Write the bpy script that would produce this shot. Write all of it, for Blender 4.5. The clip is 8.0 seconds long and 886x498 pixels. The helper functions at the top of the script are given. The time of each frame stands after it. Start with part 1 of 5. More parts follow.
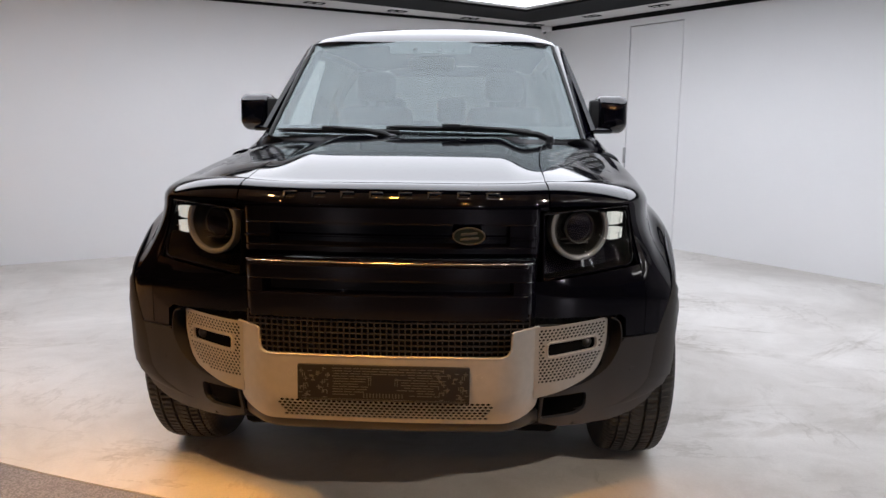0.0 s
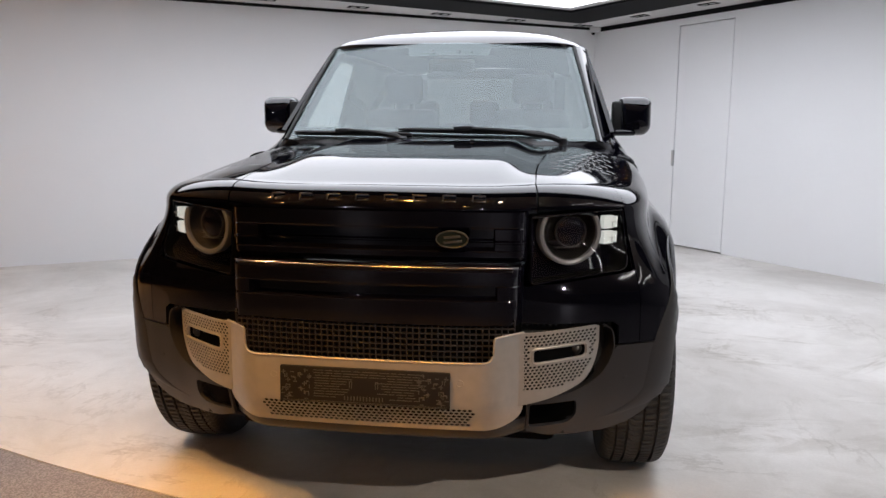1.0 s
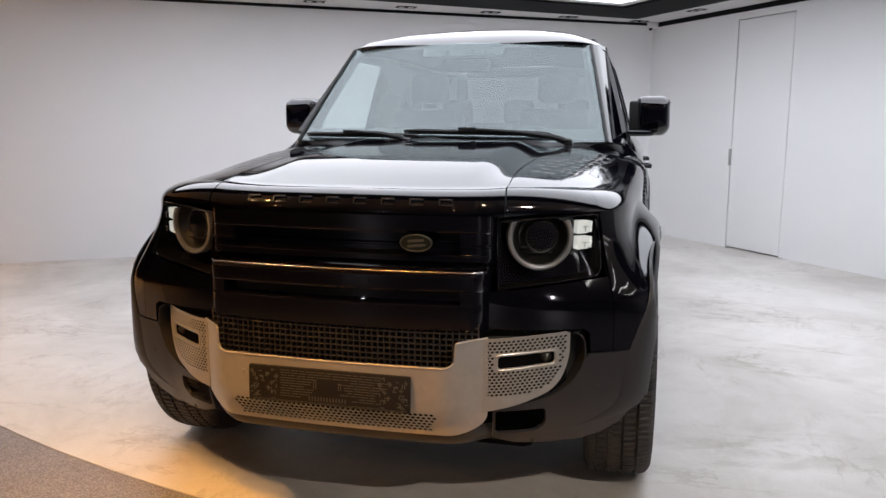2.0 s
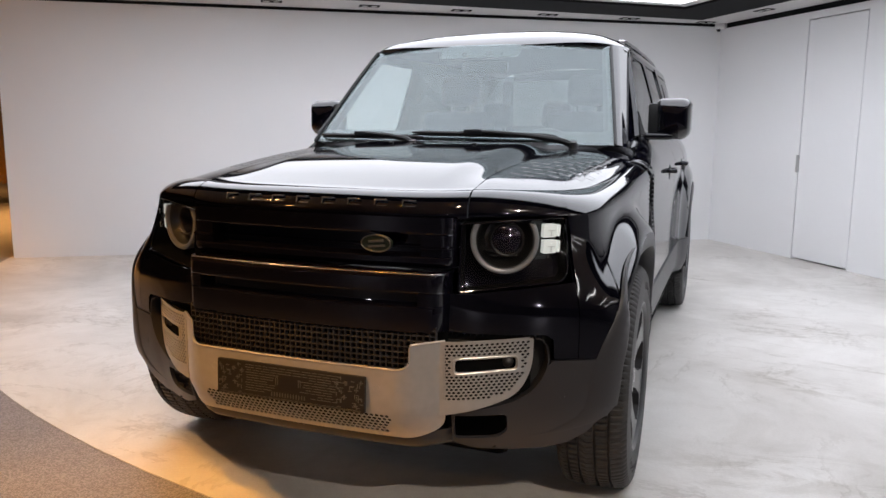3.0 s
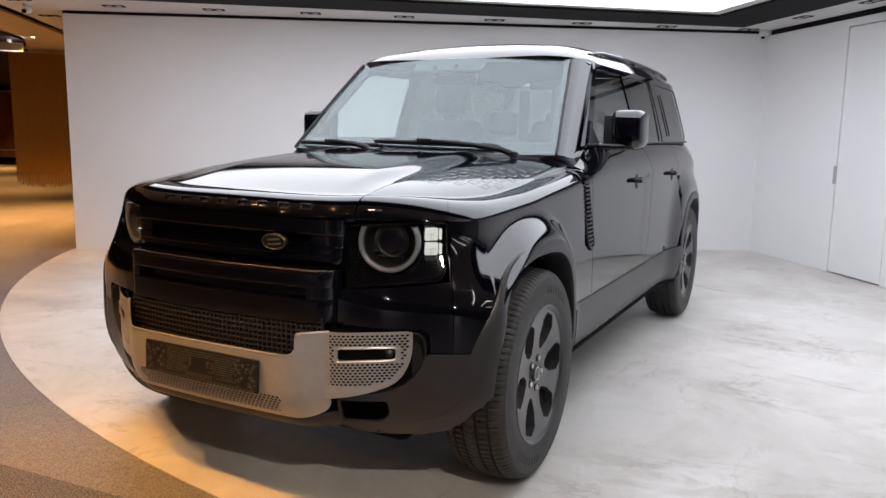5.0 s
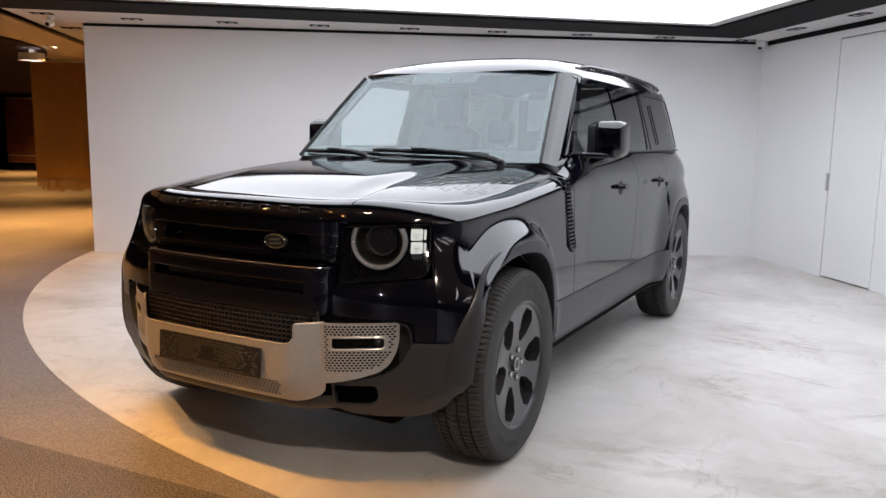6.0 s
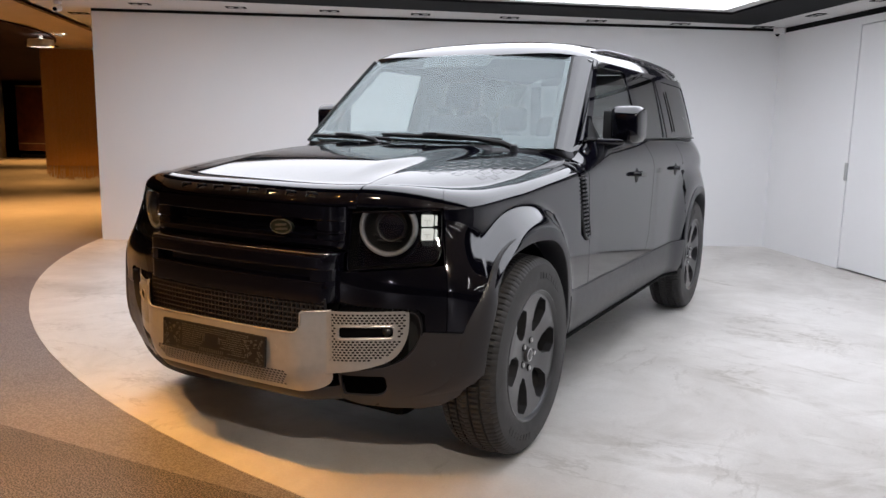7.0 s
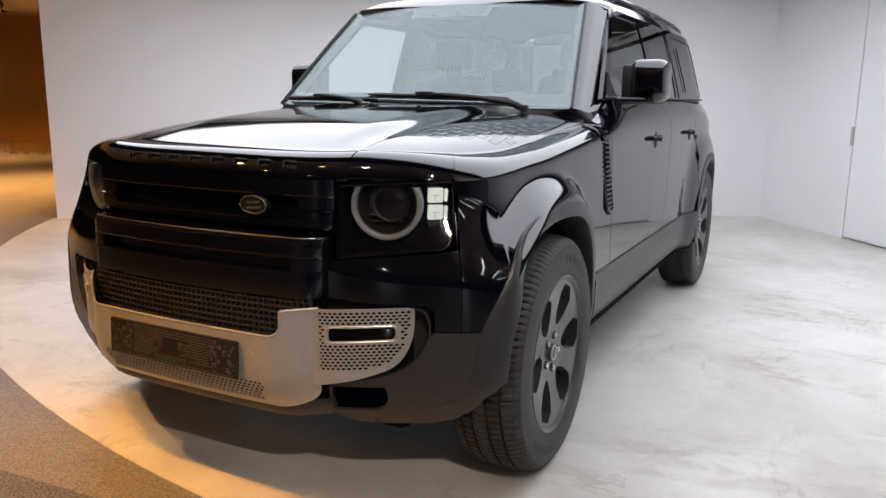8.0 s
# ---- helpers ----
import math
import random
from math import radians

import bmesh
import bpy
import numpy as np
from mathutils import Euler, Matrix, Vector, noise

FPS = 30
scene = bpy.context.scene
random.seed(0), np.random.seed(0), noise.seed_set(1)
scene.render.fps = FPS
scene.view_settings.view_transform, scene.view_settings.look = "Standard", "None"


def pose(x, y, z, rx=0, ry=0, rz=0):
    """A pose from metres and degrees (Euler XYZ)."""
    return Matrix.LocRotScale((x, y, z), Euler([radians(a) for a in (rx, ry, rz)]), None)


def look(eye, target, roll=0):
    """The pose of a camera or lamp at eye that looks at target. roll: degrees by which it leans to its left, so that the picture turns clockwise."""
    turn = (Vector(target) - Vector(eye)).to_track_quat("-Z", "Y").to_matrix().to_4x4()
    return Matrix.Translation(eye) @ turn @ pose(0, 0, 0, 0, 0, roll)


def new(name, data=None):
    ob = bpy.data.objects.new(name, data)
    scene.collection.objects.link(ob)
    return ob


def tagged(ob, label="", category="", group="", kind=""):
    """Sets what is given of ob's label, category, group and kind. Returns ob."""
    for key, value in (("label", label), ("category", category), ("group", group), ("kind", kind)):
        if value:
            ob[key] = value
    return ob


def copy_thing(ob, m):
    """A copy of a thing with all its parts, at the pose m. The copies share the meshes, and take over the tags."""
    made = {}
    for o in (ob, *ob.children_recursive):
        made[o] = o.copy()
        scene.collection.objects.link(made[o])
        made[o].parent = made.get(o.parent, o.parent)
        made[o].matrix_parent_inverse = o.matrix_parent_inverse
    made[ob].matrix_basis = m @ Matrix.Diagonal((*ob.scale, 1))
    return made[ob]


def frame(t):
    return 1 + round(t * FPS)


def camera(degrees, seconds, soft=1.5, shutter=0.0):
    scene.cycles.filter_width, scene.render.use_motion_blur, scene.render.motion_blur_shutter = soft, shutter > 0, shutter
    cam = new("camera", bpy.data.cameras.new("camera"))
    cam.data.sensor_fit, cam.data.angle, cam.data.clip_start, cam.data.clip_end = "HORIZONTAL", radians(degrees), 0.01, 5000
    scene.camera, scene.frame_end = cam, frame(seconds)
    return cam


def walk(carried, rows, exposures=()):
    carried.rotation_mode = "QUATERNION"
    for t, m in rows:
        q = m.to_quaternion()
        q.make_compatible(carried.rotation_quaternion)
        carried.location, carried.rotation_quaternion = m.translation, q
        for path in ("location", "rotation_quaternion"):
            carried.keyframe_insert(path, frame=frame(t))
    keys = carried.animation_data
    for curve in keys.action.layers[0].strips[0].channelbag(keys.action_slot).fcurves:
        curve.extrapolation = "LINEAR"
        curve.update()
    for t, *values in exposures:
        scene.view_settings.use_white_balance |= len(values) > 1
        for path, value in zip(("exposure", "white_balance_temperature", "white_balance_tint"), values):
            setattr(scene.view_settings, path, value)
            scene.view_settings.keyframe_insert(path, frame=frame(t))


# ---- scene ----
cam = camera(60.6, 8.0)
PATH = [
    (0, (0.302, -2.103, 1.268), (0.189, -0.132, 0.944), 0.5),
    (0.5, (0.403, -2.106, 1.271), (0.22, -0.14, 0.957), 0.4),
    (1, (0.545, -2.05, 1.265), (0.262, -0.096, 0.948), 0.3),
    (1.5, (0.701, -2.004, 1.279), (0.317, -0.068, 0.954), 0.2),
    (1.7, (0.765, -1.991, 1.285), (0.345, -0.063, 0.957), 0.2),
    (2.8, (1.185, -1.884, 1.276), (0.512, -0.026, 0.966), 0.1),
    (3, (1.236, -1.845, 1.275), (0.531, 0.0, 0.96), 0.4),
    (3.5, (1.406, -1.712, 1.29), (0.605, 0.094, 0.976), 0.9),
    (4, (1.601, -1.658, 1.298), (0.733, 0.116, 0.983), 1.0),
    (4.5, (1.793, -1.674, 1.302), (0.884, 0.081, 0.991), 0.9),
    (4.7, (1.843, -1.705, 1.301), (0.928, 0.046, 0.991), 0.9),
    (5.8, (2.097, -1.93, 1.327), (1.149, -0.194, 1.033), 1.0),
    (6, (2.132, -1.951, 1.324), (1.176, -0.218, 1.032), 1.0),
    (6.5, (2.19, -1.978, 1.315), (1.212, -0.259, 1.017), 1.1),
    (7, (2.082, -1.875, 1.296), (1.107, -0.158, 0.979), 1.2),
    (7.5, (1.92, -1.741, 1.275), (0.973, -0.014, 0.928), 1.1),
    (8, (1.736, -1.494, 1.239), (0.831, 0.247, 0.851), 0.7),
]
walk(cam, [(t, look(eye, target, roll)) for t, eye, target, roll in PATH],
     [(0, 0.07, 6330, 10), (2.8, 0.17, 6330, 10), (4.7, 0.20, 6330, 10), (6.5, 0.16, 6330, 10), (7.4, 0.19, 6330, 10), (8, 0.27, 6330, 10)])

# ---- light ----
world = bpy.data.worlds.new("world")
scene.world = world
world.use_nodes = True
world.node_tree.nodes["Background"].inputs[0].default_value = (0.9, 0.8, 0.7, 1)
world.node_tree.nodes["Background"].inputs[1].default_value = 0.0
scene.view_settings.exposure = 0.0

CEILING_GLOW = 2.42
WARM = (1.0, 0.47, 0.12)


def spot(eye, target, power, colour, size=70, blend=0.6, radius=0.05):
    data = bpy.data.lights.new("spot_light", "SPOT")
    data.energy, data.color, data.spot_size, data.spot_blend, data.shadow_soft_size = power, colour, radians(size), blend, radius
    ob = new("spot_light", data)
    ob.matrix_world = look(eye, target)
    return ob


# recessed hall spots, mostly warm; (2.4, -1.7) and the last three are added fill
HALL_SPOTS = [(-1.4, -0.75, 165), (-0.2, -0.85, 270), (0.75, -0.95, 28), (-4.4, 0.2, 240), (0.4, -3.3, 14), (2.4, -1.7, 195), (-2.6, -3.4, 25), (-6.6, 2.0, 540), (-8.3, 4.4, 620), (-7.4, -1.6, 300), (-8.64, 5.42, 620), (-13.0, 7.8, 480), (-16.0, 9.5, 480), (-20.5, 12.2, 900), (-22.0, 14.0, 700), (-3.5, -11.5, 200), (2.0, -11.5, 200), (7.0, -9.0, 260)]

# ---- materials ----


def material(name, colour=(0.5, 0.5, 0.5), rough=0.5, metal=0.0, coat=0.0, spec=0.5, vary=0.0, scale=8.0, bump=0.0, bump_scale=60.0, emit=None, power=0.0, rough_vary=0.0):
    m = bpy.data.materials.new(name)
    m.use_nodes = True
    nt = m.node_tree
    b = nt.nodes["Principled BSDF"]
    b.inputs["Base Color"].default_value = (*colour, 1)
    b.inputs["Roughness"].default_value = rough
    b.inputs["Metallic"].default_value = metal
    b.inputs["Coat Weight"].default_value = coat
    b.inputs["Coat Roughness"].default_value = 0.03
    b.inputs["Specular IOR Level"].default_value = spec
    if emit:
        b.inputs["Emission Color"].default_value = (*emit, 1)
        b.inputs["Emission Strength"].default_value = power
    tc = nt.nodes.new("ShaderNodeTexCoord")
    if vary or rough_vary:
        n = nt.nodes.new("ShaderNodeTexNoise")
        n.inputs["Scale"].default_value, n.inputs["Detail"].default_value = scale, 6
        nt.links.new(tc.outputs["Object"], n.inputs["Vector"])
        if vary:
            r = nt.nodes.new("ShaderNodeValToRGB")
            r.color_ramp.elements[0].position, r.color_ramp.elements[1].position = 0.3, 0.7
            r.color_ramp.elements[0].color = (*[c * (1 - vary) for c in colour], 1)
            r.color_ramp.elements[1].color = (*[min(1, c * (1 + vary)) for c in colour], 1)
            nt.links.new(n.outputs["Fac"], r.inputs["Fac"])
            nt.links.new(r.outputs["Color"], b.inputs["Base Color"])
        if rough_vary:
            mr = nt.nodes.new("ShaderNodeMapRange")
            mr.inputs["To Min"].default_value, mr.inputs["To Max"].default_value = max(0, rough - rough_vary), min(1, rough + rough_vary)
            nt.links.new(n.outputs["Fac"], mr.inputs["Value"])
            nt.links.new(mr.outputs["Result"], b.inputs["Roughness"])
    if bump:
        n2 = nt.nodes.new("ShaderNodeTexNoise")
        n2.inputs["Scale"].default_value, n2.inputs["Detail"].default_value = bump_scale, 4
        nt.links.new(tc.outputs["Object"], n2.inputs["Vector"])
        bp = nt.nodes.new("ShaderNodeBump")
        bp.inputs["Strength"].default_value, bp.inputs["Distance"].default_value = bump, 0.01
        nt.links.new(n2.outputs["Fac"], bp.inputs["Height"])
        nt.links.new(bp.outputs["Normal"], b.inputs["Normal"])
    return m


def glass(name, tint, ior=1.5, gloss_rough=0.0, gloss=(1, 1, 1)):
    m = bpy.data.materials.new(name)
    m.use_nodes = True
    nt = m.node_tree
    nt.nodes.remove(nt.nodes["Principled BSDF"])
    t = nt.nodes.new("ShaderNodeBsdfTransparent")
    t.inputs["Color"].default_value = (*tint, 1)
    g = nt.nodes.new("ShaderNodeBsdfGlossy")
    g.inputs["Roughness"].default_value = gloss_rough
    g.inputs["Color"].default_value = (*gloss, 1)
    f0 = ((ior - 1) / (ior + 1)) ** 2
    lw = nt.nodes.new("ShaderNodeLayerWeight")
    lw.inputs["Blend"].default_value = 0.5
    p5 = nt.nodes.new("ShaderNodeMath")
    p5.operation = "POWER"
    p5.inputs[1].default_value = 5.0
    nt.links.new(lw.outputs["Facing"], p5.inputs[0])
    f = nt.nodes.new("ShaderNodeMath")
    f.operation = "MULTIPLY_ADD"
    f.inputs[1].default_value, f.inputs[2].default_value = 1 - f0, f0
    nt.links.new(p5.outputs[0], f.inputs[0])
    x = nt.nodes.new("ShaderNodeMixShader")
    nt.links.new(f.outputs[0], x.inputs[0])
    nt.links.new(t.outputs[0], x.inputs[1])
    nt.links.new(g.outputs[0], x.inputs[2])
    nt.links.new(x.outputs[0], nt.nodes["Material Output"].inputs["Surface"])
    return m


PAINT = material("black_car_paint", (0.0022, 0.0022, 0.0046), 0.05)
PAINT.node_tree.nodes["Principled BSDF"].inputs["IOR"].default_value = 1.74
TRIM = material("satin_black_cladding", (0.030, 0.030, 0.034), 0.40, bump=0.03, bump_scale=500, rough_vary=0.05, scale=30)
SCUTTLE = material("grey_scuttle_plastic", (0.05, 0.05, 0.053), 0.35, bump=0.03, bump_scale=400)
GLOSS = material("gloss_black_plastic", (0.0032, 0.0030, 0.0062), 0.05)
MATT = material("matt_black_plastic", (0.012, 0.012, 0.012), 0.6, bump=0.05, bump_scale=300)
# near-black: shade inside openings put into colour, and some small black parts
DARK = material("black_for_shade_and_parts", (0.004, 0.004, 0.004), 0.8, spec=0.08)
SILVER = material("satin_silver_paint", (0.46, 0.455, 0.45), 0.34, metal=0.50, vary=0.04, scale=40, bump=0.02, bump_scale=900)
STRIP = material("dark_bright_strip", (0.30, 0.30, 0.31), 0.25, metal=1.0)
PADS = material("tread_plate_plastic", (0.008, 0.008, 0.009), 0.09)
PADS.node_tree.nodes["Principled BSDF"].inputs["IOR"].default_value = 1.64
DISC = material("dark_brake_steel", (0.10, 0.10, 0.10), 0.45, metal=1.0)
NUT = material("bright_nut_steel", (0.55, 0.55, 0.56), 0.35, metal=0.7)
STEEL = material("brushed_steel", (0.5, 0.5, 0.5), 0.3, metal=1.0)
RUBBER = material("tyre_rubber", (0.025, 0.024, 0.024), 0.60, vary=0.25, scale=25, bump=0.08, bump_scale=200)
RIM = material("dark_grey_wheel_paint", (0.060, 0.060, 0.063), 0.34, metal=0.4, coat=0.3, rough_vary=0.05, scale=20)
RING = material("lamp_ring", (0.25, 0.26, 0.285), 0.32, metal=0.25)
LED = material("led_lens", (0.4, 0.4, 0.4), 0.2, emit=(0.98, 1.0, 0.90), power=0.46)
WINDSCREEN = glass("windscreen_glass", (0.86, 0.99, 0.98), 4.2, 0.30, (0.305, 0.340, 0.346))      # coated, strongly reflecting glass
FRIT = material("black_ceramic_print", (0.006, 0.006, 0.006), 0.09)
FRIT.node_tree.nodes["Principled BSDF"].inputs["IOR"].default_value = 1.5
DOOR_GLASS = glass("lightly_tinted_glass", (0.74, 0.79, 0.78), 1.6)
TINTED = glass("tinted_glass", (0.07, 0.075, 0.075), 1.5)
REAR_GLASS = glass("tinted_rear_glass", (0.13, 0.14, 0.14), 1.5)
LENS = glass("clear_lens", (0.92, 0.93, 0.95), 1.45)
LENSGREY = material("camera_lens_grey", (0.10, 0.10, 0.105), 0.4)
CABIN = material("dark_leather", (0.11, 0.11, 0.112), 0.55, vary=0.2, scale=14, bump=0.05)
MARK = material("gloss_black_mark", (0.19, 0.19, 0.20), 0.18, metal=0.85)
BADGE = material("green_badge_enamel", (0.007, 0.014, 0.010), 0.3)
BADGE_RIM = material("badge_rim", (0.12, 0.12, 0.112), 0.35, metal=0.5)
TRIMGOLD = material("pale_gold_trim", (0.55, 0.45, 0.28), 0.35, metal=0.6)
PLATE = material("plate_holder_black", (0.008, 0.0075, 0.007), 0.45)
PLATE_BAR = material("plate_print_grey", (0.085, 0.083, 0.078), 0.5)
WALL = material("white_wall_paint", (0.88, 0.88, 0.885), 0.75, vary=0.012, scale=1.2, bump=0.02, bump_scale=150)
SOFFIT = material("grey_soffit_paint", (0.62, 0.61, 0.60), 0.8, vary=0.02, scale=2)
BLACKMETAL = material("black_ceiling_band", (0.010, 0.010, 0.011), 0.85, spec=0.15)
GLOW = material("luminous_ceiling", (0.9, 0.9, 0.9), 0.9, emit=(0.935, 0.95, 1.02), power=CEILING_GLOW)
WOOD = material("brown_wood_panel", (0.12, 0.040, 0.020), 0.4, vary=0.3, scale=5)
GOLD = material("gold_bead_chain", (0.47, 0.25, 0.065), 0.42, metal=0.5, vary=0.18, scale=40, bump=0.15, bump_scale=160)
HALLCEIL = material("beige_hall_ceiling", (0.54, 0.45, 0.36), 0.8, vary=0.04, scale=2)
# pale colour for unseen hall walls, to lighten what the car's front reflects
HALLFAR = material("pale_reflection_wall", (0.29, 0.28, 0.30), 0.7, vary=0.12, scale=0.6)
HALLWALL = material("dark_brown_hall_wall", (0.07, 0.035, 0.018), 0.6, vary=0.3, scale=3)
NIGHT = material("black_brown_ceiling_paint", (0.030, 0.017, 0.016), 0.8, spec=0.1, vary=0.2, scale=2)
LAMPWHITE = material("white_lamp_diffuser", (0.9, 0.9, 0.9), 0.5, emit=(1.0, 0.97, 0.93), power=14.0)
LAMPGLOW = material("warm_lamp_lens", (1, 0.9, 0.7), 0.4, emit=(1.0, 0.86, 0.66), power=16.0)


def floor_material(name, dark, light, speck, scale, rough, grain=220.0, grain_amount=0.25, bump=0.06, marks=0.0, stains=()):
    m = bpy.data.materials.new(name)
    m.use_nodes = True
    nt = m.node_tree
    b = nt.nodes["Principled BSDF"]
    tc = nt.nodes.new("ShaderNodeTexCoord")

    def tex(sc, detail, rgh, dist):
        n = nt.nodes.new("ShaderNodeTexNoise")
        n.inputs["Scale"].default_value, n.inputs["Detail"].default_value = sc, detail
        n.inputs["Roughness"].default_value, n.inputs["Distortion"].default_value = rgh, dist
        nt.links.new(tc.outputs["Object"], n.inputs["Vector"])
        return n

    big, mid, fine = tex(scale, 8, 0.62, 0.6), tex(scale * 4.3, 6, 0.6, 1.2), tex(grain, 2, 0.5, 0)
    ramp = nt.nodes.new("ShaderNodeValToRGB")
    ramp.color_ramp.elements[0].position, ramp.color_ramp.elements[1].position = 0.33, 0.62
    ramp.color_ramp.elements[0].color, ramp.color_ramp.elements[1].color = (*dark, 1), (*light, 1)
    nt.links.new(big.outputs["Fac"], ramp.inputs["Fac"])
    r2 = nt.nodes.new("ShaderNodeValToRGB")
    r2.color_ramp.elements[0].position, r2.color_ramp.elements[1].position = 0.25, 0.55
    r2.color_ramp.elements[0].color, r2.color_ramp.elements[1].color = (0.8, 0.78, 0.75, 1), (1, 1, 1, 1)
    nt.links.new(mid.outputs["Fac"], r2.inputs["Fac"])
    mul = nt.nodes.new("ShaderNodeMix")
    mul.data_type, mul.blend_type = "RGBA", "MULTIPLY"
    mul.inputs[0].default_value = 0.6
    nt.links.new(ramp.outputs["Color"], mul.inputs[6])
    nt.links.new(r2.outputs["Color"], mul.inputs[7])
    r3 = nt.nodes.new("ShaderNodeValToRGB")
    r3.color_ramp.elements[0].position, r3.color_ramp.elements[1].position = 0.44, 0.56
    r3.color_ramp.elements[0].color, r3.color_ramp.elements[1].color = (*speck, 1), (1, 1, 1, 1)
    nt.links.new(fine.outputs["Fac"], r3.inputs["Fac"])
    mul2 = nt.nodes.new("ShaderNodeMix")
    mul2.data_type, mul2.blend_type = "RGBA", "MULTIPLY"
    mul2.inputs[0].default_value = grain_amount
    nt.links.new(mul.outputs[2], mul2.inputs[6])
    nt.links.new(r3.outputs["Color"], mul2.inputs[7])
    last = mul2.outputs[2]
    if marks:
        # trowel marks: thin broken contours, and streaked smears
        for k, (sx, sy, turn, sc, lo, width, depth) in enumerate(((1.0, 2.6, 25, 1.1, 0.5, 0.010, 1.0), (2.4, 1.0, -50, 1.7, 0.46, 0.013, 0.8))):
            mp = nt.nodes.new("ShaderNodeMapping")
            mp.inputs["Scale"].default_value = (sx, sy, 1)
            mp.inputs["Rotation"].default_value = (0, 0, radians(turn))
            mp.inputs["Location"].default_value = (3.1 * k, 1.7 * k, 0)
            nt.links.new(tc.outputs["Object"], mp.inputs["Vector"])
            n = nt.nodes.new("ShaderNodeTexNoise")
            n.inputs["Scale"].default_value, n.inputs["Detail"].default_value, n.inputs["Roughness"].default_value = sc, 7, 0.62
            nt.links.new(mp.outputs["Vector"], n.inputs["Vector"])
            line = nt.nodes.new("ShaderNodeValToRGB")
            e = line.color_ramp.elements
            e[0].position, e[1].position = lo - width * 3, lo + width
            e[0].color, e[1].color = (0, 0, 0, 1), (0, 0, 0, 1)
            c = e.new(lo)
            c.color = (1, 1, 1, 1)
            nt.links.new(n.outputs["Fac"], line.inputs["Fac"])
            mask = tex(0.9 + 0.5 * k, 4, 0.6, 0.3)
            gate = nt.nodes.new("ShaderNodeMapRange")
            gate.inputs["From Min"].default_value, gate.inputs["From Max"].default_value = 0.50, 0.64
            gate.inputs["To Max"].default_value = marks * depth
            nt.links.new(mask.outputs["Fac"], gate.inputs["Value"])
            f = nt.nodes.new("ShaderNodeMath")
            f.operation = "MULTIPLY"
            nt.links.new(line.outputs["Color"], f.inputs[0])
            nt.links.new(gate.outputs["Result"], f.inputs[1])
            mx = nt.nodes.new("ShaderNodeMix")
            mx.data_type, mx.blend_type = "RGBA", "MULTIPLY"
            nt.links.new(f.outputs[0], mx.inputs[0])
            nt.links.new(last, mx.inputs[6])
            mx.inputs[7].default_value = (0.62, 0.59, 0.55, 1)
            last = mx.outputs[2]
    for x, y, turn, length, width, depth in stains:
        # scuffs left on the floor: broken patches round a place, drawn out along one direction
        mp = nt.nodes.new("ShaderNodeMapping")
        mp.vector_type = "TEXTURE"
        mp.inputs["Location"].default_value = (x, y, 0)
        mp.inputs["Rotation"].default_value = (0, 0, radians(turn))
        mp.inputs["Scale"].default_value = (length, width, 1)
        nt.links.new(tc.outputs["Object"], mp.inputs["Vector"])
        away = nt.nodes.new("ShaderNodeVectorMath")
        away.operation = "LENGTH"
        nt.links.new(mp.outputs["Vector"], away.inputs[0])
        near = nt.nodes.new("ShaderNodeMapRange")
        near.inputs["From Min"].default_value, near.inputs["From Max"].default_value = 1.15, 0.25
        nt.links.new(away.outputs["Value"], near.inputs["Value"])
        n = nt.nodes.new("ShaderNodeTexNoise")
        n.inputs["Scale"].default_value, n.inputs["Detail"].default_value, n.inputs["Roughness"].default_value, n.inputs["Distortion"].default_value = 1.5, 7, 0.68, 1.0
        nt.links.new(mp.outputs["Vector"], n.inputs["Vector"])
        gate = nt.nodes.new("ShaderNodeMapRange")
        gate.inputs["From Min"].default_value, gate.inputs["From Max"].default_value = 0.46, 0.60
        gate.inputs["To Max"].default_value = depth
        nt.links.new(n.outputs["Fac"], gate.inputs["Value"])
        f = nt.nodes.new("ShaderNodeMath")
        f.operation = "MULTIPLY"
        nt.links.new(near.outputs["Result"], f.inputs[0])
        nt.links.new(gate.outputs["Result"], f.inputs[1])
        mx = nt.nodes.new("ShaderNodeMix")
        mx.data_type, mx.blend_type = "RGBA", "MULTIPLY"
        nt.links.new(f.outputs[0], mx.inputs[0])
        nt.links.new(last, mx.inputs[6])
        mx.inputs[7].default_value = (0.60, 0.565, 0.51, 1)
        last = mx.outputs[2]
    nt.links.new(last, b.inputs["Base Color"])
    mr = nt.nodes.new("ShaderNodeMapRange")
    mr.inputs["To Min"].default_value, mr.inputs["To Max"].default_value = rough - 0.12, rough + 0.12
    nt.links.new(mid.outputs["Fac"], mr.inputs["Value"])
    nt.links.new(mr.outputs["Result"], b.inputs["Roughness"])
    bp = nt.nodes.new("ShaderNodeBump")
    bp.inputs["Strength"].default_value, bp.inputs["Distance"].default_value = bump, 0.005
    nt.links.new(fine.outputs["Fac"], bp.inputs["Height"])
    nt.links.new(bp.outputs["Normal"], b.inputs["Normal"])
    return m


SCUFFS = [(0.98, 5.02, -20, 0.38, 0.10, 0.9), (1.62, 2.24, -20, 0.36, 0.15, 0.8), (1.52, 2.46, 55, 0.20, 0.10, 0.8), (1.60, 3.30, 8, 0.34, 0.12, 0.7), (1.86, 3.47, -15, 0.26, 0.09, 0.8),
          (2.45, 2.38, 44, 0.60, 0.09, 0.7), (1.98, 2.66, -12, 0.30, 0.06, 0.8), (1.50, 1.15, 10, 0.60, 0.26, 0.6), (2.2, 1.3, 40, 0.5, 0.2, 0.5), (1.9, 6.0, -50, 0.5, 0.12, 0.5), (-2.2, 2.0, 20, 0.5, 0.1, 0.5)]
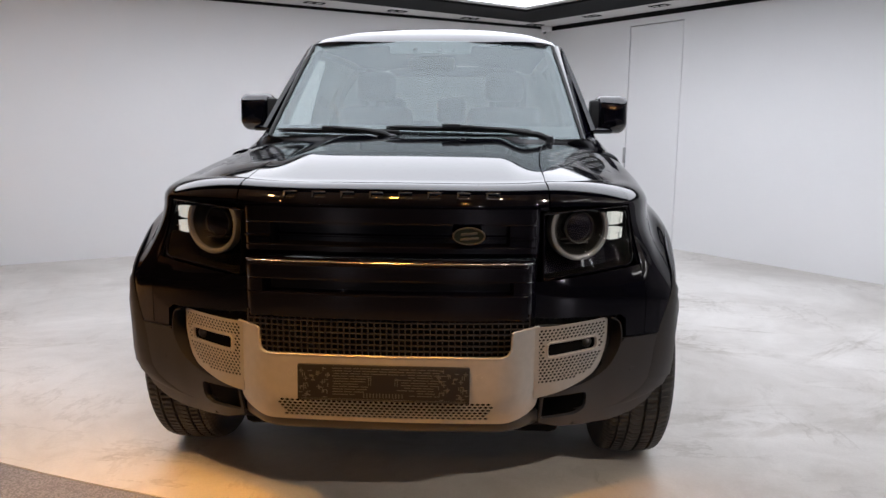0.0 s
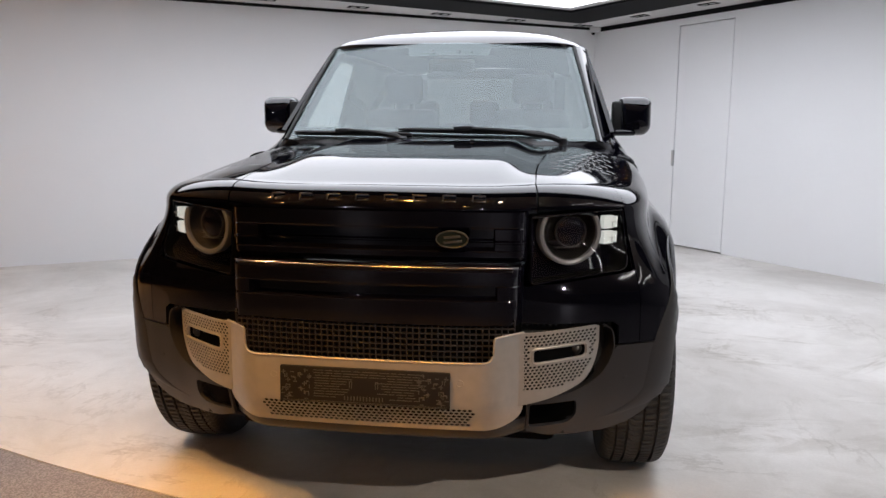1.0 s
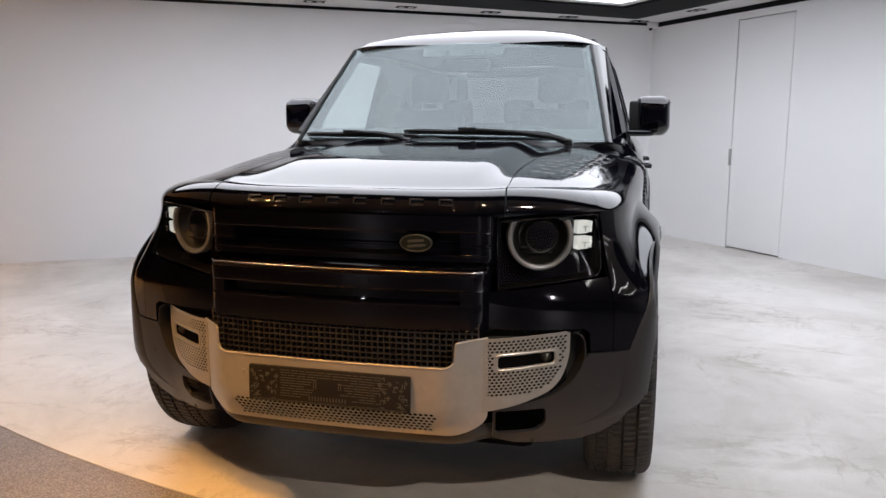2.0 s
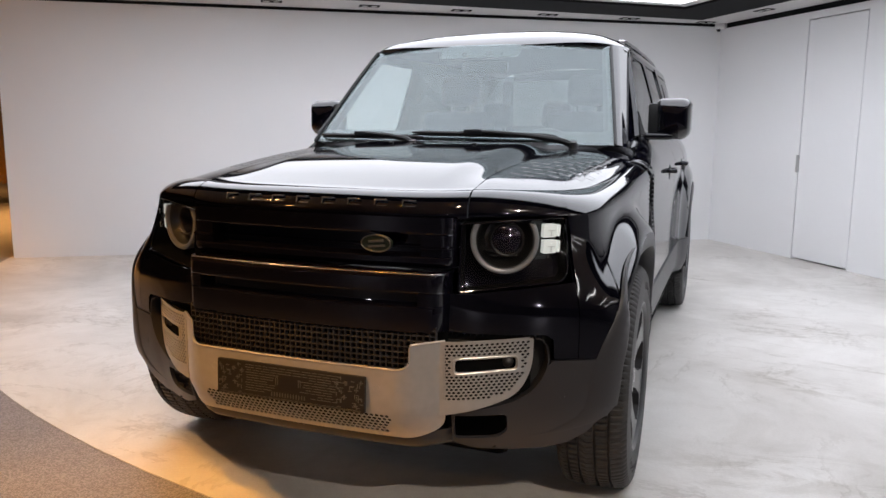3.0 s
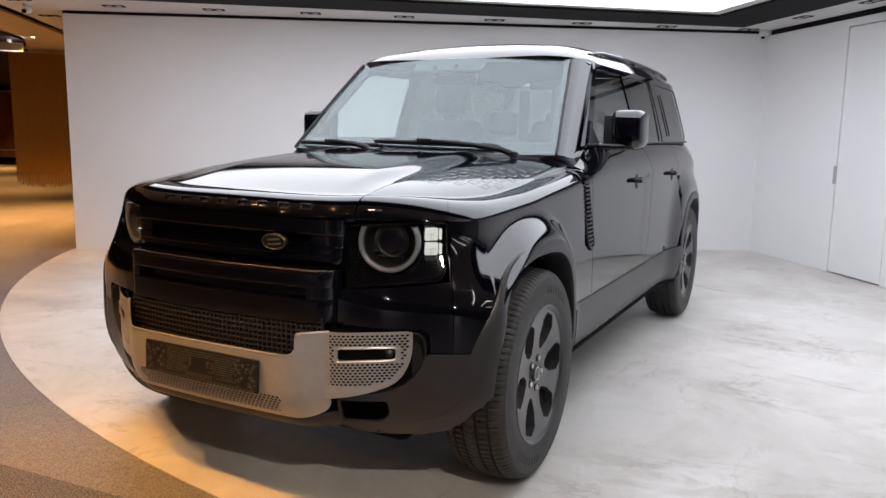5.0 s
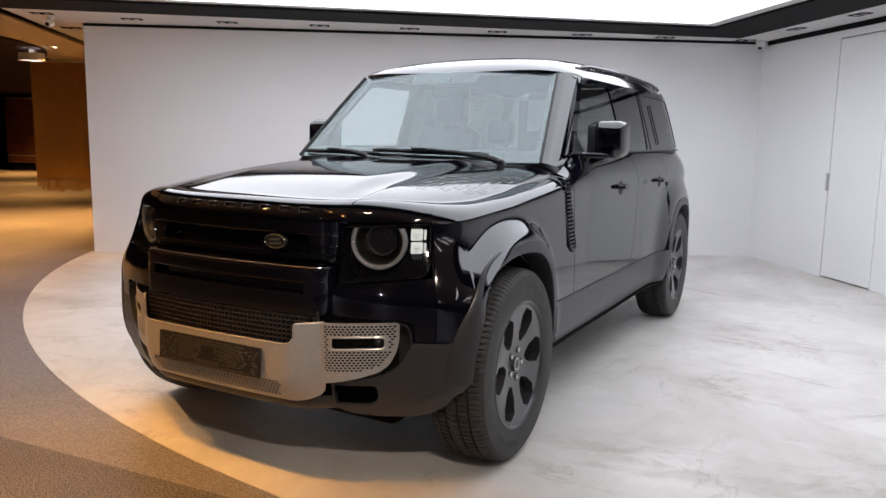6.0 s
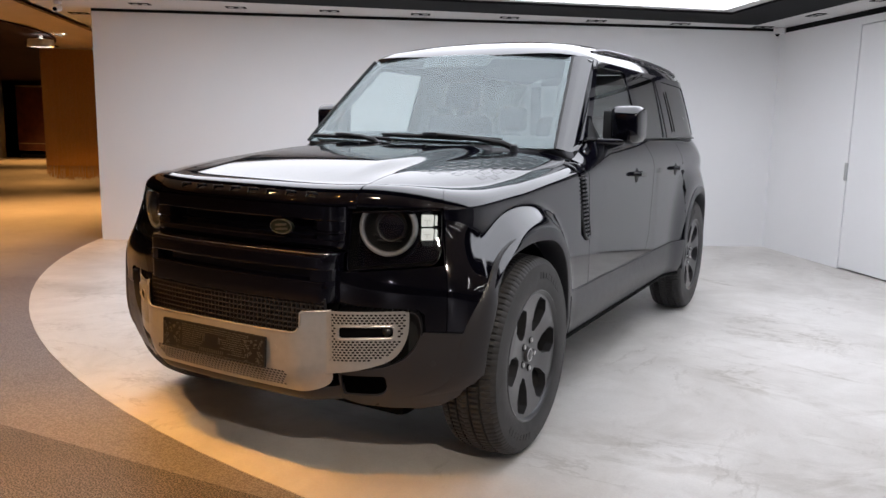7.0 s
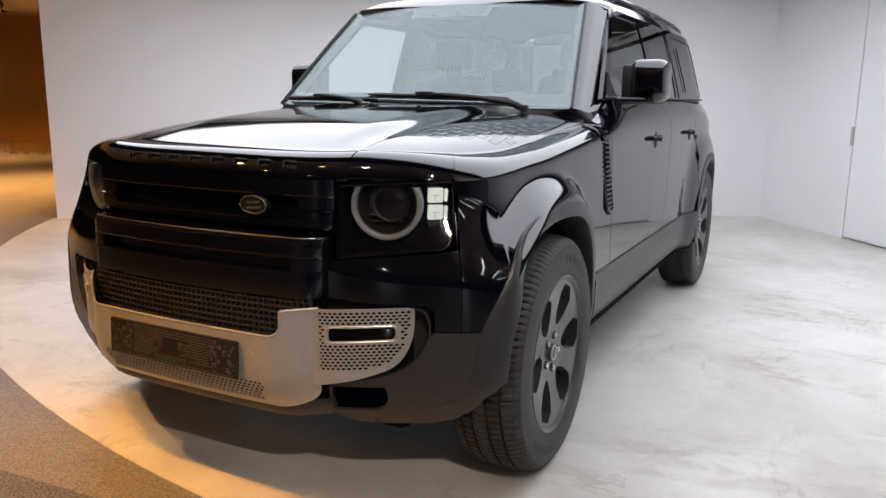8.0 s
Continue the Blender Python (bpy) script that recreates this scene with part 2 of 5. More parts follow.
CONCRETE = floor_material("polished_concrete", (0.57, 0.54, 0.50), (0.80, 0.775, 0.74), (0.85, 0.84, 0.82), 0.75, 0.42, 90, 0.2, marks=0.6, stains=SCUFFS)
TERRAZZO = floor_material("brown_terrazzo", (0.245, 0.232, 0.238), (0.335, 0.315, 0.322), (0.42, 0.40, 0.40), 0.7, 0.42, 150, 0.75)
CARPET = floor_material("dark_brown_stone", (0.158, 0.148, 0.155), (0.245, 0.230, 0.242), (0.16, 0.15, 0.15), 0.9, 0.5, 160, 1.0)

# ---- mesh helpers ----


def finish(name, bm, mat, sharp=35):
    bmesh.ops.recalc_face_normals(bm, faces=bm.faces)
    me = bpy.data.meshes.new(name)
    bm.to_mesh(me)
    bm.free()
    me.materials.append(mat)
    me.polygons.foreach_set("use_smooth", [True] * len(me.polygons))
    me.set_sharp_from_angle(angle=radians(sharp))
    return me


def thing(name, bm, mat, label="", category="", kind="", group="", sharp=35):
    return tagged(new(name, finish(name, bm, mat, sharp)), label, category, group, kind)


def empty(name, label, category, m=None, group=""):
    ob = new(name)
    if m:
        ob.matrix_world = m
    return tagged(ob, label, category, group)


def part(name, bm, mat, parent, label="", sharp=35):
    ob = new(name, finish(name, bm, mat, sharp))
    ob.parent = parent
    if label:
        ob["label"] = label
    return ob


def mirrored(bm):
    b2 = bm.copy()
    for v in b2.verts:
        v.co.x = -v.co.x
    bmesh.ops.reverse_faces(b2, faces=b2.faces)
    return b2


def both(name, bm, mat, parent, label="", sharp=35):
    b2 = mirrored(bm)
    return part(name, bm, mat, parent, label, sharp), part(name, b2, mat, parent, label, sharp)


def grid(P, close_u=False, close_v=False):
    """A sheet of quads over the array P[i][j] of points."""
    P = np.asarray(P, float)
    n, m = P.shape[:2]
    bm = bmesh.new()
    vs = [[bm.verts.new(P[i, j]) for j in range(m)] for i in range(n)]
    for i in range(n if close_u else n - 1):
        for j in range(m if close_v else m - 1):
            bm.faces.new((vs[i][j], vs[(i + 1) % n][j], vs[(i + 1) % n][(j + 1) % m], vs[i][(j + 1) % m]))
    return bm


def thicken(bm, t, out=None):
    """Gives a sheet a second layer t behind it (away from the point or direction that out faces) and a rim."""
    bmesh.ops.remove_doubles(bm, verts=bm.verts, dist=0.0002)
    bm.normal_update()
    faces = list(bm.faces)
    if out is not None:
        tot = sum((f.normal.dot(Vector(out)) * f.calc_area() for f in faces))
        if tot < 0:
            bmesh.ops.reverse_faces(bm, faces=faces)
            bm.normal_update()
    rim = [e for e in bm.edges if len(e.link_faces) == 1]
    loops = [(e, e.link_loops[0]) for e in rim]
    ends = [(l.vert, l.link_loop_next.vert) for e, l in loops]
    low = {v: bm.verts.new(v.co - v.normal * t) for v in list(bm.verts)}
    for f in faces:
        bm.faces.new([low[v] for v in reversed(f.verts)])
    for a, b in ends:
        bm.faces.new((b, a, low[a], low[b]))
    return bm


def box(bm, c, size, rot=(0, 0, 0), bevel=0.0, seg=2):
    m = Matrix.LocRotScale(Vector(c), Euler([radians(a) for a in rot]), Vector(size))
    r = bmesh.ops.create_cube(bm, size=1.0, matrix=m)
    if bevel:
        es = {e for v in r["verts"] for e in v.link_edges}
        bmesh.ops.bevel(bm, geom=list(es), offset=bevel, segments=seg, affect="EDGES", profile=0.5)
    return bm


def cyl(bm, a, b, r1, r2=None, n=16, caps=True):
    a, b = Vector(a), Vector(b)
    d = b - a
    m = Matrix.Translation((a + b) / 2) @ d.to_track_quat("Z", "Y").to_matrix().to_4x4()
    bmesh.ops.create_cone(bm, cap_ends=caps, segments=n, radius1=r1, radius2=r1 if r2 is None else r2, depth=d.length, matrix=m)
    return bm


def tube(bm, pts, r, n=8, closed=False):
    pts = [Vector(p) for p in pts]
    rings = []
    for i, p in enumerate(pts):
        a = pts[i - 1] if i or closed else p
        b = pts[(i + 1) % len(pts)] if i + 1 < len(pts) or closed else p
        t = (b - a).normalized()
        u = t.cross(Vector((0.31, 0.17, 0.93))).normalized()
        w = t.cross(u)
        rr = r[i] if isinstance(r, (list, tuple)) else r
        rings.append([bm.verts.new(p + u * (rr * math.cos(2 * math.pi * k / n)) + w * (rr * math.sin(2 * math.pi * k / n))) for k in range(n)])
    m = len(rings)
    for i in range(m if closed else m - 1):
        A, B = rings[i], rings[(i + 1) % m]
        for k in range(n):
            bm.faces.new((A[k], A[(k + 1) % n], B[(k + 1) % n], B[k]))
    if not closed:
        bm.faces.new(rings[0])
        bm.faces.new(list(reversed(rings[-1])))
    return bm


def revolve(profile, n, m, closed=False):
    """A surface of revolution about the local x axis: profile of (x, r)."""
    P = [[m @ Vector((x, r * math.cos(2 * math.pi * k / n), r * math.sin(2 * math.pi * k / n))) for x, r in profile] for k in range(n)]
    return grid(P, close_u=True, close_v=closed)


def rounded(corners, r, n=5):
    """A polygon with its corners rounded. r: one radius or one per corner."""
    out = []
    k = len(corners)
    for i in range(k):
        p, a, b = Vector(corners[i]), Vector(corners[i - 1]), Vector(corners[(i + 1) % k])
        rr = r[i] if isinstance(r, (list, tuple)) else r
        if rr <= 0:
            out.append((p.x, p.y))
            continue
        da, db = (a - p).normalized(), (b - p).normalized()
        d = min(rr, (a - p).length * 0.49, (b - p).length * 0.49)
        p1, p2 = p + da * d, p + db * d
        for j in range(n + 1):
            t = j / n
            q = p1 * (1 - t) ** 2 + p * 2 * t * (1 - t) + p2 * t ** 2
            out.append((q.x, q.y))
    return out


def filled(outer, holes=(), us=(), vs=()):
    """A flat sheet in (u, v) with holes, cut along the lines u and v."""
    bm = bmesh.new()
    es = []
    for loop in (outer, *holes):
        v = [bm.verts.new((p[0], p[1], 0)) for p in loop]
        es += [bm.edges.new((v[i - 1], v[i])) for i in range(len(v))]
    if holes:
        bmesh.ops.triangle_fill(bm, edges=es, use_beauty=True, use_dissolve=False)
    else:
        bm.faces.new(list(bm.verts))
    for axis, cuts in ((0, us), (1, vs)):
        for c in cuts:
            co, no = [0, 0, 0], [0, 0, 0]
            co[axis], no[axis] = c, 1
            bmesh.ops.bisect_plane(bm, geom=list(bm.verts) + list(bm.edges) + list(bm.faces), plane_co=co, plane_no=no, dist=1e-6)
    return bm


def mapped(bm, f):
    for v in bm.verts:
        v.co = f(v.co.x, v.co.y)
    return bm


def smooth(a, b, x):
    t = np.clip((x - a) / (b - a), 0, 1)
    return t * t * (3 - 2 * t)


def prism(outline, z0, z1):
    bm = bmesh.new()
    lo = [bm.verts.new((x, y, z0)) for x, y in outline]
    hi = [bm.verts.new((x, y, z1)) for x, y in outline]
    bm.faces.new(list(reversed(lo)))
    bm.faces.new(hi)
    n = len(lo)
    for i in range(n):
        bm.faces.new((lo[i], lo[(i + 1) % n], hi[(i + 1) % n], hi[i]))
    return bm


# ---- the room ----
CORNER = Vector((1.0, 7.56, 0))
BACK = Vector((-0.8348, -0.5507, 0)).normalized()      # along the back wall, away from the corner
SIDE = Vector((0.607, -0.7946, 0)).normalized()       # along the side wall, away from the corner
BACK_LEN, SIDE_LEN, CEIL, THICK = 7.48, 7.2, 2.455, 0.16
IN_B = Vector((0.5507, -0.8348, 0)).normalized()       # into the room from the back wall
IN_S = Vector((-0.7946, -0.607, 0)).normalized()      # into the room from the side wall


def room(a, b, z=0.0):
    """A place by its distance from the back wall (a) and from the side wall (b)."""
    # along the back wall by b / sin, along the side wall by a / sin
    k = abs(BACK.dot(IN_S))
    p = CORNER + BACK * (b / k) + SIDE * (a / abs(SIDE.dot(IN_B)))
    return Vector((p.x, p.y, z))


def wall_slab(p, along, length, inward, h, t=THICK, z0=0.0):
    bm = bmesh.new()
    q = [p, p + along * length, p + along * length - inward * t, p - inward * t]
    return prism([(v.x, v.y) for v in q], z0, h)


H_WALL = 2.75
thing("wall_back", wall_slab(CORNER - BACK * 0.0, BACK, BACK_LEN, IN_B, H_WALL), WALL, "plain white painted gallery wall behind the car", "wall", "structure")


def side_piece(a0, a1, z0, z1, name, label, mat=WALL, t=THICK, proud=0.0, kind="structure", cat="wall"):
    p = CORNER + SIDE * a0 + IN_S * proud
    return thing(name, wall_slab(p, SIDE, a1 - a0, IN_S, z1, t, z0), mat, label, cat, kind)


DOOR0, DOOR1, DOORH = 1.352, 2.07, 2.335
side_piece(-0.16, DOOR0, 0, H_WALL, "wall_side", "plain white painted gallery wall beside the car")
side_piece(DOOR1, SIDE_LEN, 0, H_WALL, "wall_side", "long plain white painted gallery wall")
side_piece(SIDE_LEN, 17.5, 0, H_WALL, "wall_side", "pale unseen hall wall beyond the white wall", HALLFAR)
side_piece(DOOR0, DOOR1, DOORH, H_WALL, "wall_side", "white wall strip above a flush door")
# added black slab puts shade into the gaps round the door
side_piece(DOOR0 - 0.02, DOOR1 + 0.02, 0, DOORH, "wall_side", "black backing that shades the flush door's gaps", MATT, 0.05, -0.10)
dm = bmesh.new()
door_c = CORNER + SIDE * ((DOOR0 + DOOR1) / 2) - IN_S * 0.022
yaw = math.degrees(math.atan2(SIDE.y, SIDE.x))
box(dm, (door_c.x, door_c.y, 0.014 + (DOORH - 0.024) / 2), (DOOR1 - DOOR0 - 0.020, 0.04, DOORH - 0.024), (0, 0, yaw), 0.003, 1)
door = thing("door_1", dm, WALL, "flush white concealed door, closed, in the wall", "door", "structure")
hm = bmesh.new()
hp = CORNER + SIDE * (DOOR0 + 0.0) + IN_S * 0.006
box(hm, (hp.x, hp.y, 0.95), (0.022, 0.03, 0.17), (0, 0, yaw), 0.004)
part("door_handle", hm, STEEL, door, "slim brushed steel edge pull")

# floor: one sheet of brown terrazzo, the round concrete display floor and a dark stone border on it
FC, FR = Vector((1.04, 7.66)), 7.618


def arc(c, r, a0, a1, n):
    return [(c[0] + r * math.cos(radians(a0 + (a1 - a0) * i / n)), c[1] + r * math.sin(radians(a0 + (a1 - a0) * i / n))) for i in range(n + 1)]


thing("floor", prism([(-45, -25), (25, -25), (25, 45), (-45, 45)], -0.2, -0.004), TERRAZZO, "brown speckled terrazzo floor of the showroom hall", "floor", "structure")
thing("floor_display", prism(arc(FC, FR, 0, 360, 160)[:-1], -0.1, 0.0), CONCRETE, "pale cloudy polished concrete display floor with a round edge", "floor", "structure")
thing("floor_border", prism([(-14.0, -1.08), (0.7, 0.012), (9.0, -0.6), (9, -9), (-14, -9)], -0.1, -0.0005), CARPET, "dark brown flecked stone floor border", "floor", "structure")

# ceiling: a pale soffit, a black band set a little askew to the back wall, a grey lip and a luminous stretch ceiling inside
SKEW = 0.085
SB0, SB1, SB2 = 0.42, 1.04, 1.19


def line(a0, b):
    """Distance from the back wall of a line that starts at a0 in the corner."""
    return a0 + SKEW * b


def xy(v):
    return (v.x, v.y)


def ceiling_plate(pts, z0, z1, mat, label, name="ceiling"):
    """A flat piece of ceiling over points given by their distances from the back and side walls."""
    return thing(name, prism([xy(room(a, b)) for a, b in pts], z0, z1), mat, label, "ceiling", "structure")


def sweep(ra, rb, a0, b1, n=40):
    """Points of an ellipse about the corner, from the line a0 round to b1 off the side wall."""
    t0, t1 = math.asin(min(1, line(a0, rb) / ra)), math.acos(b1 / rb)
    return [(ra * math.sin(t0 + (t1 - t0) * i / n), rb * math.cos(t0 + (t1 - t0) * i / n)) for i in range(n + 1)]


A0, A1, A2 = 0.22, 0.82, 0.98
outer_arc, inner_arc, lum_arc = sweep(7.7, 8.15, A1, SB1), sweep(7.1, 7.55, A1, SB1), sweep(6.98, 7.42, A2, SB2)
ceiling_plate([(-2.1, 7.49), (-2.1, 8.05), (line(A0, 8.05), 8.05), (line(A0, SB0), SB0), (8.0, SB0), (8.0, 0.0), (0.0, 0.0), (0.0, 7.49)], CEIL, CEIL + 0.1, SOFFIT, "pale grey ceiling soffit with recessed lights")
ceiling_plate([(line(A0, SB0), SB0), (line(A0, 8.05), 8.05)] + outer_arc[:1] + inner_arc[:1] + [(line(A1, SB1), SB1)], CEIL - 0.003, CEIL + 0.12, BLACKMETAL, "flat black band round the luminous ceiling")
ceiling_plate([(line(A0, SB0), SB0), (line(A1, SB1), SB1), (7.7, SB1), (7.7, SB0)], CEIL - 0.003, CEIL + 0.12, BLACKMETAL, "flat black band beside the luminous ceiling")
ceiling_plate(inner_arc + outer_arc[::-1], CEIL - 0.003, CEIL + 0.12, BLACKMETAL, "curved black band round the luminous ceiling")
ceiling_plate([(line(A1, SB1), SB1)] + inner_arc, CEIL + 0.02, CEIL + 0.03, SOFFIT, "grey lip round the luminous ceiling")
ceiling_plate([(line(A2, SB2), SB2)] + lum_arc, CEIL + 0.014, CEIL + 0.018, GLOW, "glowing white stretch ceiling above the car", "ceiling_luminous")

# hall round and behind the display
ceiling_plate([(-22, -0.2), (26, -0.2), (26, 40), (-22, 40)], 2.56, 2.66, HALLCEIL, "beige hall ceiling with recessed spots")
# the pale walls here serve as reflectors for the car's dark front
for (x0, y0), (x1, y1) in (((-36, 22), (-36, -14)), ((-36, -14), (11, -14)), ((11, -14), (11, 22)), ((-36, 22), (11, 22))):
    a, b = Vector((x0, y0, 0)), Vector((x1, y1, 0))
    d = (b - a).normalized()
    thing("wall_hall", wall_slab(a, d, (b - a).length, Vector((d.y, -d.x, 0)), 2.7, 0.2), HALLFAR if (y0 == -14 or x0 == 11) and x0 != -36 or y1 == -14 else HALLWALL, "hall wall beyond the display", "wall", "structure")

for x, y, power in HALL_SPOTS:
    # spots beyond y = -5 are added, cool, to brighten the car's front reflections
    aim, tint, cone = (x, y, 0), WARM if y > -5 else (0.95, 0.9, 1.0), 110
    if (x, y) == (2.4, -1.7):             # added fill, turned towards the car's corner
        aim, tint, cone = (0.72, 0.25, 0.78), (1.0, 0.86, 0.70), 27
    elif (x, y) == (-0.2, -0.85):         # narrow amber pool before the bumper
        tint, cone = (1.0, 0.42, 0.06), 84
    elif (x, y) == (-1.4, -0.75):
        tint = (1.0, 0.56, 0.22)
    elif x == 0.75:
        tint = (1.0, 0.74, 0.48)
    elif y < -2:
        aim = (x * 0.8, y + 1.6, 0)
    spot((x, y, 2.53), aim, power, tint, cone, 0.9, 0.04)
    lamp = empty("downlight", "small recessed ceiling downlight, some added as fill", "downlight", Matrix.Translation((x, y, 2.55)), "hall downlights")
    part("trim_ring", revolve([(0.0, 0.055), (0.006, 0.056), (0.004, 0.024), (-0.0, 0.022)], 20, pose(0, 0, 0, 0, 90, 0)), SOFFIT, lamp)
    lb = bmesh.new()
    cyl(lb, (0, 0, -0.001), (0, 0, 0.0), 0.022, n=20)
    part("lens", lb, LAMPGLOW, lamp)

# slim linear lamps on the hall ceiling, parallel to the side wall, past the luminous ceiling
for b in (3.3, 2.3, 1.4, 0.6):
    strip = empty("linear_lamp", "slim white linear ceiling lamp, lit", "lamp", Matrix.Translation(room(9.5, b, 2.548)) @ pose(0, 0, 0, 0, 0, math.degrees(math.atan2(SIDE.y, SIDE.x))), "linear hall lamps")
    lb = bmesh.new()
    box(lb, (0, 0, 0), (2.6, 0.05, 0.022), (0, 0, 0), 0.004, 1)
    part("housing", lb, WALL, strip)
    lb = bmesh.new()
    box(lb, (0, 0, -0.013), (2.56, 0.032, 0.006))
    part("diffuser", lb, LAMPWHITE, strip, "lit white diffuser")

# black shadow gap along the top of the walls
gm = wall_slab(CORNER + IN_B * 0.006 + BACK * 0.09, BACK, BACK_LEN - 0.09, IN_B, CEIL + 0.004, 0.005, CEIL - 0.030)
thing("trim", gm, BLACKMETAL, "black shadow gap along the wall top", "trim", "structure")
gm = wall_slab(CORNER + IN_S * 0.006 + SIDE * 0.10, SIDE, SIDE_LEN - 0.10, IN_S, CEIL + 0.004, 0.005, CEIL - 0.052)
thing("trim", gm, BLACKMETAL, "black shadow gap along the wall top", "trim", "structure")


def soffit_light(p, turn):
    o = empty("recessed_light", "small black rectangular twin recessed ceiling light", "ceiling light", Matrix.Translation(p) @ pose(0, 0, 0, 0, 0, turn), "soffit lights")
    bm = bmesh.new()
    for y in (-0.048, 0.048):
        box(bm, (0, y, 0), (0.20, 0.008, 0.008))
    for x in (-0.096, 0.0, 0.096):
        box(bm, (x, 0, 0), (0.008, 0.09, 0.008))
    part("frame", bm, BLACKMETAL, o)
    bm = bmesh.new()
    box(bm, (0, 0, 0.001), (0.19, 0.09, 0.004))
    part("backing", bm, DARK, o)
    for x in (-0.048, 0.048):
        bm = bmesh.new()
        cyl(bm, (x, 0, -0.004), (x, 0, 0.0), 0.03, n=16)
        part("lens", bm, STEEL, o)


turn_b, turn_s = math.degrees(math.atan2(BACK.y, BACK.x)), math.degrees(math.atan2(SIDE.y, SIDE.x))
for i in range(8):
    b = 0.28 + i * 0.94
    soffit_light(room(0.11 + 0.0425 * b, b, CEIL - 0.002), turn_b)
for i in range(5):
    soffit_light(room(1.05 + i * 0.93, 0.27, CEIL - 0.002), turn_s)
for a, b in ((0.62, 7.66), (-0.42, 7.72)):
    soffit_light(room(a, b, CEIL - 0.002), turn_b)
# small white sensor block in the corner of the ceiling, over the end of the shadow gap
cs = empty("corner_sensor", "small white ceiling sensor in the corner of the room", "sensor", Matrix.Translation(room(0.045, 0.045, CEIL)) @ pose(0, 0, 0, 0, 0, (turn_b + turn_s) / 2))
cm = bmesh.new()
box(cm, (0, 0, -0.031), (0.085, 0.11, 0.062), (0, 0, 0), 0.008)
part("body", cm, WALL, cs)
cm = bmesh.new()
cyl(cm, (0.0, -0.02, -0.085), (0.0, -0.02, -0.06), 0.014, 0.026, 16)
part("lens", cm, DARK, cs, "small black lens")

# dark part of the hall ceiling, with a curved edge
dark = [(-12 + 4.45 * math.cos(radians(a)), 2.2 + 4.45 * math.sin(radians(a))) for a in np.linspace(-75, 66, 40)] + [(-13.5, 9.5), (-17, 15), (-20, 21.5), (-35.8, 21.5), (-35.8, -13.8), (-11.0, -13.8)]
thing("ceiling_dark", prism(dark, 2.535, 2.549), NIGHT, "black sunken hall ceiling with a curved edge", "ceiling", "structure")

# ring lamp at the ceiling's curved edge
ring_lamp = empty("ceiling_lamp", "round drum ceiling lamp with a lit opening", "lamp", Matrix.Translation((-9.02, 5.30, 2.47)) @ Matrix.Scale(0.72, 4))
part("drum", revolve([(0.0, 0.25), (-0.15, 0.262), (-0.15, 0.20), (-0.02, 0.18)], 40, pose(0, 0, 0, 0, -90, 0)), SOFFIT, ring_lamp)
bm = bmesh.new()
cyl(bm, (0.03, 0.02, -0.11), (0.03, 0.02, -0.10), 0.115, n=32)
part("opening", bm, LAMPWHITE, ring_lamp, "lit opening")

bm = bmesh.new()
cyl(bm, (0, 0, -0.01), (0, 0, 0.095), 0.05, n=20)
part("stem", bm, SOFFIT, ring_lamp)

# step in the hall ceiling past the white wall, and a small camera under the soffit
bm = bmesh.new()
d = Vector((-0.62, 0.785, 0))
c = Vector((-6.2, 3.73, 2.53))
box(bm, c, (3.4, 0.16, 0.15), (0, 0, math.degrees(math.atan2(d.y, d.x))), 0.004)
thing("ceiling_trim", bm, HALLWALL, "dark brown step along the hall ceiling", "trim", "structure")
sec = empty("security_camera", "small white security camera under the ceiling soffit", "camera", Matrix.Translation((-5.19, 3.03, 2.455)) @ Matrix.Scale(0.78, 4))
bm = bmesh.new()
cyl(bm, (0, 0, -0.03), (0, 0, 0.0), 0.045, 0.05, 20)
part("mount", bm, WALL, sec)
bm = bmesh.new()
cyl(bm, (-0.02, 0.03, -0.075), (0.04, -0.07, -0.10), 0.042, 0.040, 20)
part("body", bm, WALL, sec)
bm = bmesh.new()
cyl(bm, (0.040, -0.070, -0.10), (0.044, -0.077, -0.1017), 0.026, n=16)
part("lens", bm, GLOSS, sec, "black lens")

# gold bead curtain hung in a curve
curtain = empty("bead_curtain", "gold bead chain curtain hanging from the hall ceiling", "curtain", Matrix.Translation((-9.6, 7.2, 2.53)))
bm = bmesh.new()
path = [Vector((-1.12, -0.82, 0)).lerp(Vector((1.25, 0.55, 0)), t) + Vector((-0.12, 0.22, 0)) * math.sin(math.pi * t) for t in np.linspace(0, 1, 30)]
for a, b in zip(path[:-1], path[1:]):
    d = b - a
    box(bm, (a + b) / 2 + Vector((0, 0, -0.012)), (d.length + 0.004, 0.04, 0.03), (0, 0, math.degrees(math.atan2(d.y, d.x))))
part("rail", bm, TRIMGOLD, curtain)
drop = [0.0, -0.5, -1.0, -1.5, -2.03]
part("bead_mesh", thicken(grid([[p + Vector((0, 0, -0.02 + z)) for z in drop] for p in path]), 0.006), GOLD, curtain, "fine gold bead mesh")
bm = bmesh.new()
rng = random.Random(3)
for row in range(2):
    for i in range(230):
        t = (i + rng.uniform(-.3, .3)) / 229
        k = min(28, max(0, int(t * 29)))
        p = path[k].lerp(path[k + 1], max(0, min(1, t * 29 - k))) + Vector((-0.012, 0.02, 0)) * row + Vector((0.010, -0.016, 0))
        L = 2.20 + rng.uniform(-0.03, 0.05) + 0.06 * math.sin(t * 9)
        cyl(bm, p + Vector((0, 0, -0.02)), p + Vector((rng.uniform(-.003, .003), rng.uniform(-.003, .003), -L)), 0.0036, n=5)
tagged(part("bead_fringe", bm, GOLD, curtain, "hanging gold bead strings"), kind="stuff")

